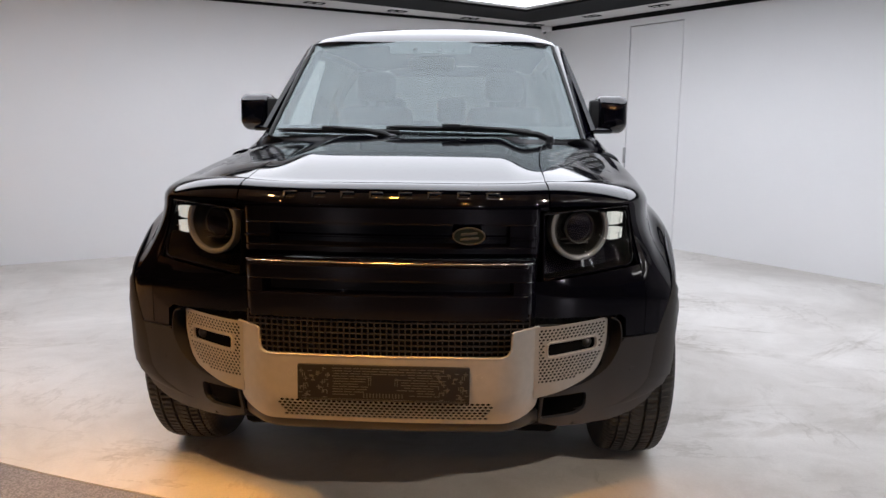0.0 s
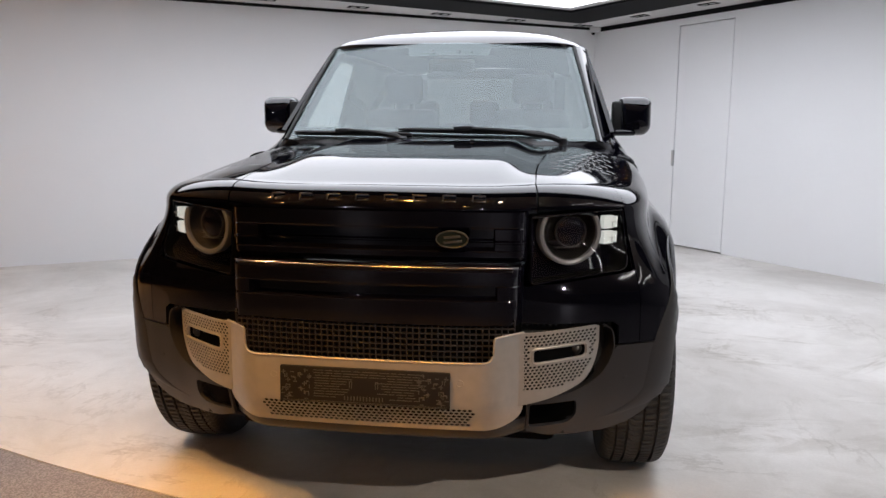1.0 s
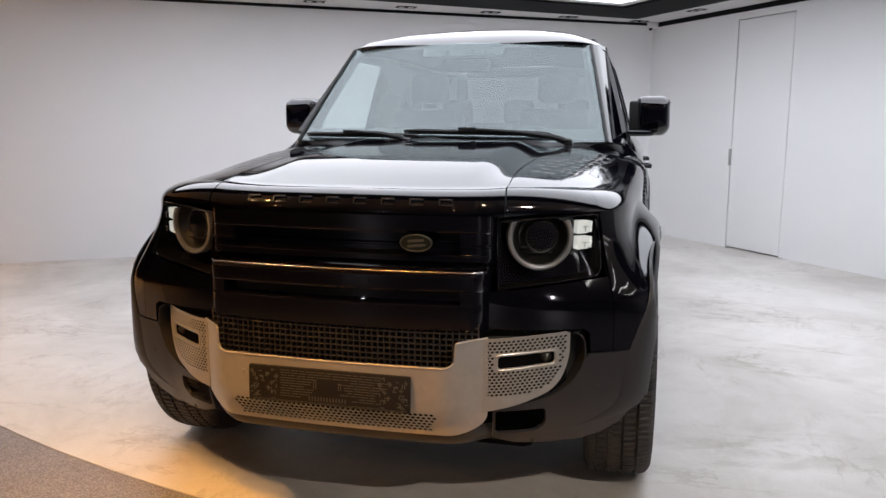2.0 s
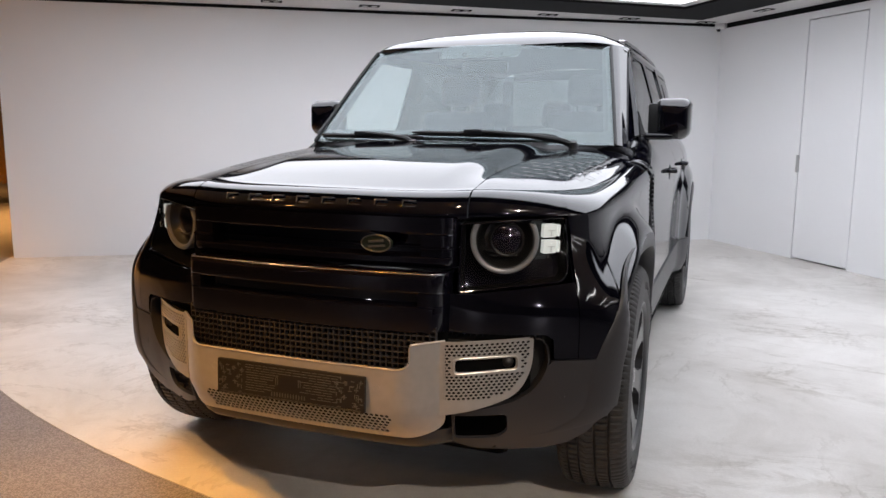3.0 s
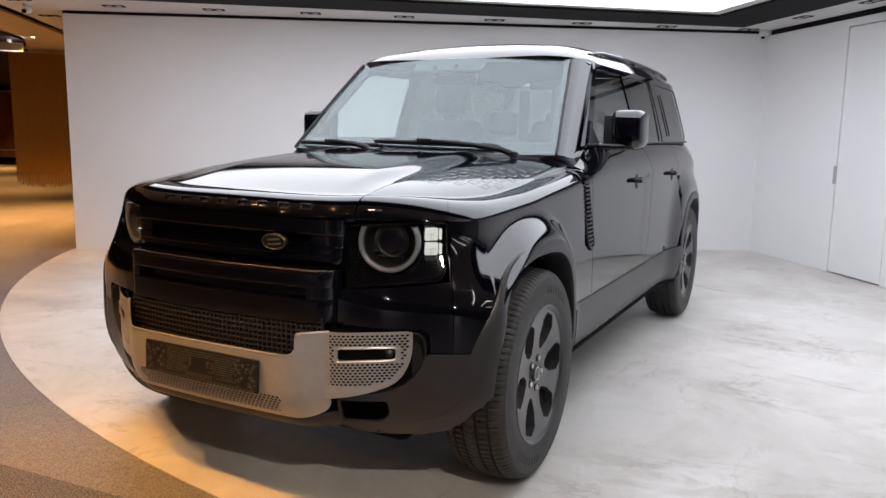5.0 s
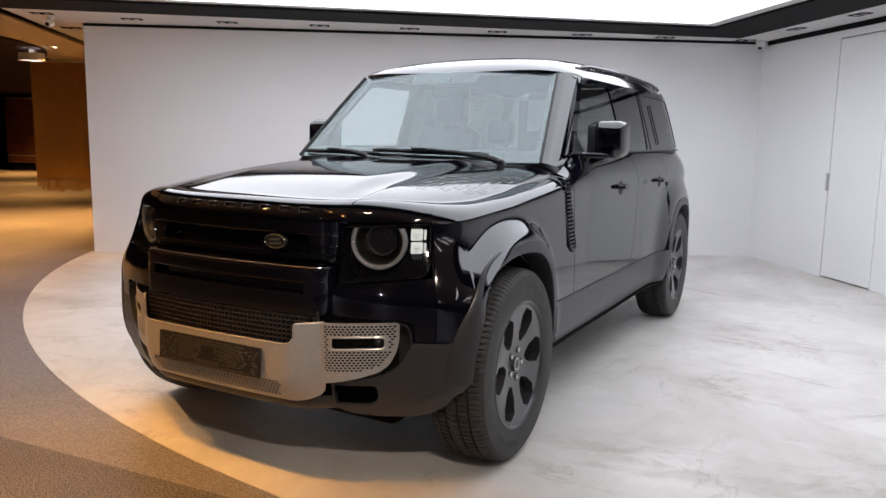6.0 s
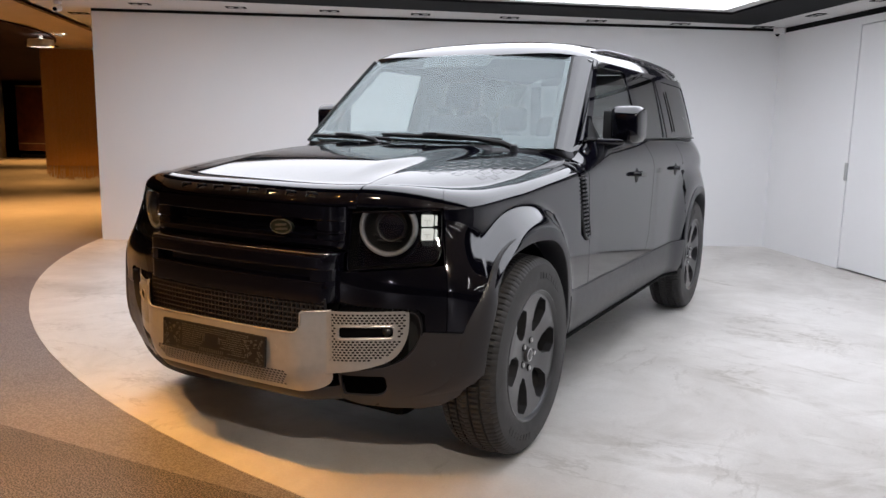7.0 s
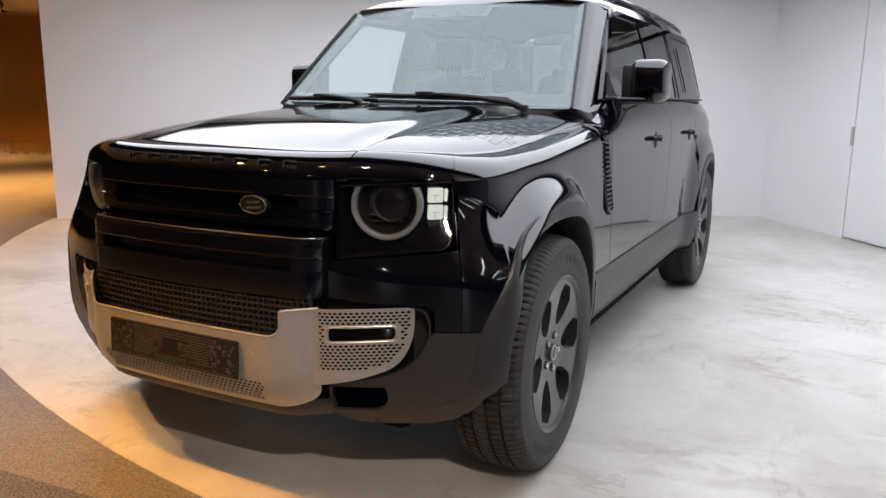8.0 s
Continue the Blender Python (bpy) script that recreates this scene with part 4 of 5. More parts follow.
UC = S_IN + 0.095
out = [(S_IN + .004, low_z(S_IN))] + [(s, low_z(s)) for s in np.linspace(S_IN + .03, S_ARCH, 24)] + [(S_ARCH, .586), (S_REC + .02, .5835)]
# recess edge back to the inner end
out += [p for p in rec if p[0] > S_IN + .002 and p[1] < .58]
out += [(S_IN + .004, .436)]
duct = rounded([(S_IN + .012, .338), (S_IN + .14, .338), (S_IN + .172, .360), (S_IN + .166, .417), (S_IN + .012, .417)], [.01, .02, .02, .015, .01])


def split_hole(outer, hole, uc):
    """Two plain outlines, left and right of the line u = uc through the hole."""
    def chains(loop):
        n = len(loop)
        pts = []
        for i in range(n):
            a, b = loop[i], loop[(i + 1) % n]
            pts.append(a)
            if (a[0] - uc) * (b[0] - uc) < 0:
                t = (uc - a[0]) / (b[0] - a[0])
                pts.append((uc, a[1] + (b[1] - a[1]) * t, 1))
        k = [i for i, p in enumerate(pts) if len(p) == 3]
        a, b = k
        one, two = pts[a:b + 1], pts[b:] + pts[:a + 1]
        one, two = [p[:2] for p in one], [p[:2] for p in two]
        mean = lambda c: sum(p[0] for p in c) / len(c)
        return (one, two) if mean(one) < mean(two) else (two, one)
    ol, orr = chains(outer)
    hl, hr = chains(hole)
    out = []
    for o, h in ((ol, hl), (orr, hr)):
        if abs(o[-1][1] - h[0][1]) > abs(o[-1][1] - h[-1][1]):
            h = h[::-1]
        out.append(o + h)
    return out


halves = split_hole(out, duct, UC)
bm = bmesh.new()
for h in halves:
    us, vs = [p[0] for p in h], [p[1] for p in h]
    fb = filled(h, [], np.arange(S_IN + .0153, S_ARCH, .02), np.arange(.2513, .6, .02))
    me = bpy.data.meshes.new("tmp")
    mapped(fb, lambda u, v: skin(u, v)).to_mesh(me)
    fb.free()
    bm.from_mesh(me)
    bpy.data.meshes.remove(me)
corner_l, corner_r = both("bumper_corner", thicken(bm, 0.012, (0.6, -0.8, 0)), TRIM, car, "satin black bumper corner")


def put_sheet(name, outline, f, mat, parent_pair, t=0.006, holes=(), du=0.03, dv=0.03, out=(0.4, -0.9, 0), label=""):
    us, vs = [p[0] for p in outline], [p[1] for p in outline]
    bm = thicken(mapped(filled(outline, holes, np.arange(min(us) + du / 2, max(us), du), np.arange(min(vs) + dv / 2, max(vs), dv)), f), t, out)
    b2 = mirrored(bm)
    return part(name, bm, mat, parent_pair[0], label), part(name, b2, mat, parent_pair[1], label)


def behind(d):
    def f(u, v):
        q, n = skin(u, v), plan(u)[1]
        return q - Vector((n[0], n[1], 0)) * d
    return f


# black sheet in place of the deep shade inside the duct
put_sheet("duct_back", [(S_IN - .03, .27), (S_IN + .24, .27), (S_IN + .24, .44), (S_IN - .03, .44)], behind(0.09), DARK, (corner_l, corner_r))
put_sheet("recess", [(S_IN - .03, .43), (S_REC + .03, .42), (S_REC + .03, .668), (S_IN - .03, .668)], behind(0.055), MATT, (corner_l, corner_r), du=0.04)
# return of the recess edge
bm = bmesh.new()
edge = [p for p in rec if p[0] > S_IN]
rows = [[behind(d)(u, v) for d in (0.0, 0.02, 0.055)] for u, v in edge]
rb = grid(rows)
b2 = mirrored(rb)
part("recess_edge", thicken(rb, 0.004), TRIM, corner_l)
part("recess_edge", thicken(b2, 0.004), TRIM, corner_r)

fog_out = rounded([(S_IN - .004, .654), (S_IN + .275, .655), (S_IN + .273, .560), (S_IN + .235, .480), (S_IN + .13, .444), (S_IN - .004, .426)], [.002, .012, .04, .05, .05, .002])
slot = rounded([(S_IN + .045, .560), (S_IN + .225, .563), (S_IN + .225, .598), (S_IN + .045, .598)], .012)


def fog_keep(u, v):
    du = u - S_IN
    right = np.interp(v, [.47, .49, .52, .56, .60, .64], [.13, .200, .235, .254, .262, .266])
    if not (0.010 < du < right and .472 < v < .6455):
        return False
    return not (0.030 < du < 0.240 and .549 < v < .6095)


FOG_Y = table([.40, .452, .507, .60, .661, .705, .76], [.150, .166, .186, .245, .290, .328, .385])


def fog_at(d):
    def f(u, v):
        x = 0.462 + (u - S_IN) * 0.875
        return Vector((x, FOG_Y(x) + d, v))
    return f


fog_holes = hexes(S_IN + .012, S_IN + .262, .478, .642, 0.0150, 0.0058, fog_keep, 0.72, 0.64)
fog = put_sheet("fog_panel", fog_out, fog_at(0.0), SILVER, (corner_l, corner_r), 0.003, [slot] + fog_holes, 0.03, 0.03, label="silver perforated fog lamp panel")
# black sheet supplies the shade seen through the fog panel's holes
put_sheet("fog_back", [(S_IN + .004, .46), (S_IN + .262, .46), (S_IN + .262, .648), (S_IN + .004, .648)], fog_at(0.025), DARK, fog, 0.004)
ring = [fog_at(-0.002)(u, v) for u, v in rounded([(S_IN + .040, .555), (S_IN + .230, .558), (S_IN + .230, .603), (S_IN + .040, .603)], .016)]
bm = tube(bmesh.new(), ring, 0.0032, 6, True)
b2 = mirrored(bm)
part("slot_frame", bm, SILVER, fog[0])
part("slot_frame", b2, SILVER, fog[1])
for sgn, k in ((1, 0), (-1, 1)):
    q = fog_at(0.022)(S_IN + .195, .580)
    m = Matrix.Translation((q.x * sgn, q.y, q.z)) @ pose(0, 0, 0, 0, 0, -90 + sgn * 28)
    lamp = part("fog_lamp", revolve([(0.012, 0.0), (0.010, 0.010), (0.004, 0.016), (0, 0.018), (-0.02, 0.018)], 20, m), DISC, fog[k])

# black fillet of small ribs between the panel and the bumper
for sgn in (1, -1):
    for u in np.arange(S_IN - .01, S_REC, 0.019):
        q = behind(0.03)(u, .660)
        n = plan(u)[1]
        bm = bmesh.new()
        box(bm, (q.x * sgn, q.y, q.z), (0.006, 0.03, 0.016), (0, 0, sgn * math.degrees(math.atan2(n[0], -n[1]))))
        part("rib", bm, MATT, car)
# dark valance under the silver bumper
rows = []
for x in np.linspace(-.478, .478, 35):
    y0 = nose(min(abs(x), .5), .352) + 0.25 * max(0, abs(x) - .44)
    rows.append([Vector((x, y0 + d, z)) for d, z in ((0.012, .362), (0.014, .345), (0.022, .325), (0.045, .306), (0.10, .292), (0.22, .282))])
part("valance", thicken(grid(rows), 0.008, (0, -1, -0.5)), TRIM, car, "satin black lower valance")
# skid panel under the nose
bm = grid([[Vector((x, 0.215 + 0.12 * abs(x) + 0.455 * t, 0.300 - 0.055 * t ** 0.7)) for t in np.linspace(0, 1, 8)] for x in np.linspace(-.60, .60, 24)])
part("under_tray", thicken(bm, 0.01, (0, 0, -1)), MATT, car)
# sensors in the bumper corners
for sgn in (1, -1):
    for u, v in ((S_IN + .335, .475), (s_y(0.430), .535)):
        q, n = skin(u, v), plan(u)[1]
        bm = revolve([(-0.001, 0.0), (-0.001, 0.0075), (0.002, 0.009)], 18, Matrix.Translation((q.x * sgn, q.y, q.z)) @ pose(0, 0, 0, 0, 0, math.degrees(math.atan2(-n[1], -n[0] * sgn))))
        part("parking_sensor", bm, TRIM, corner_l if sgn > 0 else corner_r)

# ---- headlamps ----
hl_out = rounded([(s_x(.487), .788), (S_HL - .032, .824), (S_HL - .008, .905), (S_HL - .004, 1.010), (s_x(.487), .992)], [.012, .03, .02, .02, .012])


def headlamp():
    made = []
    us, vs = [p[0] for p in hl_out], [p[1] for p in hl_out]
    bm = thicken(mapped(filled(hl_out, [], np.arange(min(us) + .01, max(us), .02), np.arange(min(vs) + .01, max(vs), .02)), behind(0.085)), 0.006, (0.5, -0.8, 0))
    body = both("headlamp", bm, GLOSS, car, "headlamp with round projector and lit square lamps")
    # surround
    rows = [[behind(d)(u, v) for d in (0.002, 0.085)] for u, v in hl_out]
    bm = thicken(grid(rows, close_u=True), 0.003)
    b2 = mirrored(bm)
    part("surround", bm, DARK, body[0]), part("surround", b2, DARK, body[1])
    edge = [behind(0.001)(u, v) for u, v in hl_out]
    bm = tube(bmesh.new(), edge, 0.0028, 6, True)
    b2 = mirrored(bm)
    part("lamp_edge", bm, GLOSS, body[0]), part("lamp_edge", b2, GLOSS, body[1])
    # clear cover
    bm = mapped(filled(hl_out, [], np.arange(min(us) + .01, max(us), .02), np.arange(min(vs) + .01, max(vs), .02)), behind(0.004))
    b2 = mirrored(bm)
    for b, o in ((bm, body[0]), (b2, body[1])):
        c = part("cover", b, LENS, o)
        c.visible_shadow = False
    C, ax = Vector((0.602, 0.336, 0.942)), Vector((0.36, -0.93, 0)).normalized()
    for sgn, o in ((1, body[0]), (-1, body[1])):
        m = Matrix.Translation((C.x * sgn, C.y, C.z)) @ pose(0, 0, 0, 0, 0, math.degrees(math.atan2(ax.y, ax.x * sgn)))
        # ring, cut off where the bonnet line passes over it
        rp = [(-0.03, 0.103), (0.0, 0.104), (0.005, 0.102), (0.007, 0.096), (0.005, 0.090), (-0.002, 0.0865), (-0.03, 0.084)]
        bm = revolve(rp, 64, m)
        bmesh.ops.bisect_plane(bm, geom=list(bm.verts) + list(bm.edges) + list(bm.faces), plane_co=(0, 0, 0.993), plane_no=(0, 0, 1), clear_outer=True)
        part("ring", bm, RING, o, "pale lamp ring")
        bm = revolve([(-0.004, 0.0865), (-0.03, 0.080), (-0.05, 0.058), (-0.055, 0.0)], 40, m)
        bmesh.ops.bisect_plane(bm, geom=list(bm.verts) + list(bm.edges) + list(bm.faces), plane_co=(0, 0, 0.993), plane_no=(0, 0, 1), clear_outer=True)
        part("bowl", bm, DISC, o)
        part("projector", revolve([(-0.052, 0.048), (-0.02, 0.050), (-0.012, 0.044), (-0.006, 0.026), (-0.004, 0.0)], 32, m @ Matrix.Translation((0, 0.008, 0))), GLOSS, o)
        part("projector_rim", revolve([(-0.024, 0.051), (-0.018, 0.0535), (-0.013, 0.050), (-0.016, 0.046)], 40, m @ Matrix.Translation((0, 0.008, 0))), DISC, o)
        for zz, w in ((-0.034, .11), (-0.050, .085)):
            bm = bmesh.new()
            box(bm, (-0.030, 0, zz), (0.03, w, 0.003), (0, 0, 0), 0.001, 1)
            bm.transform(m)
            part("fin", bm, DISC, o)
        for zc in (0.969, 0.920):
            for shape in ([(-.034, -.0205), (.008, -.0195), (.010, .0205), (-.032, .0205)], [(.014, -.018), (.021, -.017), (.023, .018), (.016, .018)]):
                pts = rounded(shape, .004)
                bm = filled(pts, [], [], [0.0])
                n = Vector((0.62, -0.78, 0)).normalized()
                tdir = Vector((0.78, 0.62, 0)).normalized()
                bm = thicken(mapped(bm, lambda u, v: Vector((.735, .410, zc)) + tdir * u + Vector((0, 0, v))), 0.02, n)
                if sgn < 0:
                    bm = mirrored(bm)
                part("led_lamp", bm, LED, o, "lit white square lamp")
            bm = bmesh.new()
            q = Vector((.735, .410, zc)) + n * 0.0215
            for du, dv, w, h in ((-.0165, 0.004, .024, .0018), (-.018, -.004, .0018, .018)):
                box(bm, q + tdir * du + Vector((0, 0, dv)), (w, 0.002, h), (0, 0, math.degrees(math.atan2(tdir.y, tdir.x))))
            if sgn < 0:
                bm = mirrored(bm)
            part("led_divider", bm, STEEL, o)


headlamp()

# ---- arches ----
def arch_pt(k, a, f):
    """A point of the arch's outline: angle a from front-bottom (0) over the top to rear-bottom (180), scale f."""
    yc, zc = ARCH[k]
    c, s_ = -math.cos(radians(a)), max(0, math.sin(radians(a)))
    y = yc + AX * f * math.copysign(abs(c) ** (2 / AN), c)
    z = zc + AZ * f * s_ ** (2 / AN)
    return y, z


def body_x(y, z):
    """Half-width of the skin at a place on the flank."""
    a, b = s_y(min(y, 4.5)) - 0.25, s_y(min(y, 4.5)) + 0.25
    for _ in range(18):
        s = (a + b) / 2
        if skin(s, z).y < y:
            a = s
        else:
            b = s
    return skin((a + b) / 2, z).x


def arch_flare(k):
    rows = []
    path = []          # angle, height below the arch's ends, forward sweep, share of the full width
    if k == 0:
        path += [(0.0, z, fwd, wide) for z, fwd, wide in ((.335, .115, .15), (.352, .078, .45), (.375, .046, .80), (.400, .022, 1.05), (.430, .006, 1.25))]
    else:
        path += [(0.0, z, 0.0, 1.0) for z in np.linspace(.36, ARCH[k][1], 5)[:-1]]
    path += [(a, None, 0.0, 1.0 + (0.36 * smooth(85, 40, a) if k == 0 else 0.0)) for a in np.linspace(0, 180, 44)]
    path += [(180.0, z, 0.0, 1.0) for z in np.linspace(ARCH[k][1], .40, 5)[1:]]
    for a, zz, fwd, wide in path:
        row = []
        for f, dx in ((0.990, 0.001), (0.984, 0.006), (0.950, 0.009), (0.905, 0.011), (0.885, 0.009), (0.880, 0.001), (0.882, -0.10)):
            f = 0.88 + (f - 0.88) * wide
            dx = dx * wide if dx > 0 else dx
            y, z = arch_pt(k, a, f)
            y -= fwd
            if zz is not None:
                z = zz
            yb, zb = arch_pt(k, a, 1.005)
            yb -= fwd
            follow = smooth(0.80, 0.55, yb) if k == 0 else 0.0
            x = body_x(yb + follow * (min(y, max(yb, 0.47)) - yb), max(z if zz is not None else zb, 0.33 if k == 0 else 0.45)) + dx
            row.append(Vector((x, y, z)))
        rows.append(row)
    return both("arch_flare", grid(rows), TRIM, car, "satin black wheel arch flare")


def arch_liner(k):
    yc, zc = ARCH[k]
    rows = []
    for a in np.linspace(2, 186, 36):
        y, z = yc - 0.405 * math.cos(radians(a)), zc - 0.01 + 0.44 * math.sin(radians(a))
        rows.append([Vector((x, y, z)) for x in (0.885, 0.75, 0.55)] + [Vector((0.55, yc, zc))])
    return both("arch_liner", grid(rows), DARK, car)


for k in (0, 1):
    arch_flare(k)
    arch_liner(k)

# ---- doors and sides ----
def side_sheet(yf, yr, z0f, top, ny=30, nz=26):
    rows = []
    for i in range(ny + 1):
        t = i / ny
        c = []
        ym = yf(0.9) + (yr(0.9) - yf(0.9)) * t
        z0 = z0f(ym)
        z1 = top(ym)
        for j in range(nz + 1):
            z = z0 + (z1 - z0) * j / nz
            y = yf(z) + (yr(z) - yf(z)) * t
            c.append(Vector((body_x(y, z), y, z)))
        rows.append(c)
    return grid(rows)


mid_edge = lambda z: float(np.interp(z, [.3, .56, .70, 1.04, 1.25], [2.60, 2.625, 2.70, 2.735, 2.74]))
rear_edge = lambda z: float(np.interp(z, [.3, .56, .9, 1.25], [3.40, 3.43, 3.50, 3.515]))
SILL_TOP = 0.570
belt_top = lambda y: float(np.interp(y, [1.54, 1.62, 1.70, 1.80], [1.150, 1.166, 1.204, BELT - .002]))
fd = both("front_door", thicken(side_sheet(lambda z: front_edge(z) + GAP, lambda z: mid_edge(z) - GAP, lambda y: SILL_TOP, belt_top), 0.012, (1, 0, 0)), PAINT, car, "gloss black front door")
rd = both("rear_door", thicken(side_sheet(lambda z: mid_edge(z) + GAP, lambda z: rear_edge(z) - GAP, lambda y: max(SILL_TOP, arch_z(y, 1, 0.97)), belt_top), 0.012, (1, 0, 0)), PAINT, car, "gloss black rear door")
# rear wing
ss = list(np.linspace(s_y(3.44), s_y(4.55), 40)) + list(np.linspace(s_y(4.56), PS[-1] - 0.30, 8))
rows = []
for s in ss:
    p, n = plan(s)
    z0 = max(0.52 if p[1] > 4.1 else SILL_TOP, arch_z(p[1], 1, 0.97))
    rows.append([skin(s, z) if p[1] + (rear_edge(z) - 3.44) * 0 > rear_edge(z) + GAP else Vector((body_x(rear_edge(z) + GAP, z), rear_edge(z) + GAP, z)) for z in np.linspace(z0, BELT - .002, 26)])
both("rear_wing", thicken(grid(rows), 0.012, (1, 0, 0)), PAINT, car)
# tail panel and rear bumper
bm = grid([[skin(min(s, PS[-1]), z) for z in np.linspace(.52, BELT, 14)] for s in np.linspace(PS[-1] - 0.30, PS[-1], 8)])
bmesh.ops.remove_doubles(bm, verts=bm.verts, dist=0.0005)
both("tail_panel", thicken(bm, 0.012, (0, 1, 0)), PAINT, car)
bm = grid([[skin(s, z) + Vector((0, 0.015, 0)) for z in np.linspace(.36, .517, 6)] for s in np.linspace(s_y(4.33), PS[-1], 24)])
both("rear_bumper", thicken(bm, 0.012, (0, 1, 0)), TRIM, car)
# small oval markers on the wings behind the arch
loop = [(1.135 + 0.009 * math.cos(a), 0.925 + 0.019 * math.sin(a) - 0.008 * math.cos(a)) for a in np.linspace(0, 2 * math.pi, 20, endpoint=False)]
both("side_marker", tube(bmesh.new(), [(body_x(y, z) + 0.001, y, z) for y, z in loop], 0.0018, 6, True), GLOSS, car, "small oval side marker")
# sills
rows = [[Vector((body_x(y, max(z, .44)) + (0.006 if z > .40 else -0.03 * (0.40 - z) / 0.06), y, z)) for z in (.337, .345, .37, .40, .46, .52, .555, .5655)] for y in np.linspace(1.27, 3.44, 40)]
both("sill", thicken(grid(rows), 0.012, (1, 0, 0)), TRIM, car, "satin black sill cladding")
both("sill_edge", tube(bmesh.new(), [(body_x(y, .44) - 0.026, y, 0.336) for y in np.linspace(1.30, 3.42, 30)], 0.011, 6), DARK, car, "black lower edge of the sill")
bm = bmesh.new()
box(bm, (0, 2.42, 0.37), (1.12, 3.9, 0.26), (0, 0, 0), 0.03)
box(bm, (0, 2.36, 0.40), (1.66, 2.1, 0.16), (0, 0, 0), 0.02)
part("underbody", bm, DARK, car)
bm = bmesh.new()
box(bm, (0, 0.92, 0.29), (1.16, 0.86, 0.24), (0, 0, 0), 0.04)
part("subframe", bm, DARK, car)
# black core behind the shut lines, standing in for the shade in them
bm = bmesh.new()
P = [[Vector((body_x(y, z) - 0.03, y, z)) for z in np.linspace(.45, belt_top(y) - .03, 12)] for y in np.linspace(1.58, 3.5, 30)]
both("side_core", grid(P), DARK, car)

# door handles
for y, pair in ((2.36, fd), (3.29, rd)):
    x = body_x(y, 1.06)
    bm = bmesh.new()
    rows = []
    for t in np.linspace(0, 1, 14):
        yy = y - 0.085 + 0.17 * t
        h = 0.011 + 0.004 * math.sin(math.pi * t)
        lift = 0.034 * min(1, math.sin(math.pi * min(max(t, 0.001), 0.999)) * 2.2)
        rows.append([Vector((x + lift + 0.010 * math.cos(a), yy, 1.062 + h * math.sin(a))) for a in np.linspace(0, 2 * math.pi, 10, endpoint=False)])
    bm = grid(rows, close_v=True)
    b2 = mirrored(bm)
    part("handle", bm, GLOSS, pair[0]), part("handle", b2, GLOSS, pair[1])
    for sgn, o in ((1, pair[0]), (-1, pair[1])):
        part("handle_cup", revolve([(0.003, 0.0), (0.002, 0.036), (-0.002, 0.044)], 24, Matrix.Translation((x * sgn, y, 1.052)) @ pose(0, 0, 0, 0, 0, 0 if sgn > 0 else 180)), MATT, o)

# vents behind the front wings: frame, cap, rib and slats that follow the skin
VENT_Y = table([.79, 1.13], [1.548, 1.462])
for sgn in (1, -1):
    def at(y, z, d):
        return Vector((sgn * (body_x(y, z) + d), y, z))
    ring = rounded([(VENT_Y(.79) - .036, .815), (VENT_Y(.79) + .012, .785), (VENT_Y(.80) + .044, .80), (VENT_Y(1.12) + .044, 1.125), (VENT_Y(1.135) + .03, 1.14), (VENT_Y(1.135) - .03, 1.14), (VENT_Y(1.12) - .042, 1.125)], .010)
    f = part("side_vent", tube(bmesh.new(), [at(y, z, 0.004) for y, z in ring], 0.008, 8, True), GLOSS, car, "black slatted side vent")
    back = grid([[at(VENT_Y(z) + d, z, 0.0015) for z in np.linspace(.80, 1.132, 12)] for d in (-.036, 0, .040)])
    part("vent_back", back, DARK, f)
    cap = thicken(grid([[at(VENT_Y(z) + d, z, 0.007) for z in np.linspace(1.088, 1.132, 4)] for d in (-.034, 0, .036)]), 0.005, (sgn, 0, 0))
    part("vent_cap", cap, GLOSS, f)
    part("vent_rib", tube(bmesh.new(), [at(VENT_Y(z) + .006, z, 0.006) for z in np.linspace(.80, 1.09, 10)], 0.0035, 6), GLOSS, f)
    for z in np.linspace(.812, 1.078, 15):
        part("slat", tube(bmesh.new(), [at(VENT_Y(z) + d, z, 0.005) for d in np.linspace(-.031, .036, 6)], 0.0042, 6), SCUTTLE, f)

# ---- upper body ----
ROOF_EDGE, ROOF_Z = 0.70, 1.672


def up_x(z, y=2.5):
    t = (z - BELT) / (ROOF_Z - BELT)
    return 0.826 - 0.126 * t - 0.010 * t * (1 - t) * -2 - 0.06 * smooth(4.0, 4.5, y) ** 2


y_front = lambda z: 1.69 + (z - BELT) * 1.11
y_back = lambda z: 4.44 - (z - BELT) * 0.18
win_f = rounded([(1.80, 1.262), (2.690, 1.262), (2.690, 1.642), (2.185, 1.642)], [.02, .03, .03, .04])
win_r = rounded([(2.80, 1.262), (3.30, 1.262), (3.36, 1.642), (2.80, 1.642)], [.03, .03, .03, .03])
win_q = rounded([(3.53, 1.275), (4.30, 1.285), (4.24, 1.630), (3.53, 1.640)], [.03, .06, .06, .03])
outl = [(y_front(BELT), BELT), (y_back(BELT), BELT), (y_back(ROOF_Z), ROOF_Z), (y_front(ROOF_Z), ROOF_Z)]
bm = mapped(filled(outl, [win_f, win_r, win_q], np.arange(1.7, 4.45, .06), np.arange(1.27, 1.67, .06)), lambda u, v: Vector((up_x(v, u), u, v)))
both("side_frame", thicken(bm, 0.02, (1, 0, 0.2)), GLOSS, car)
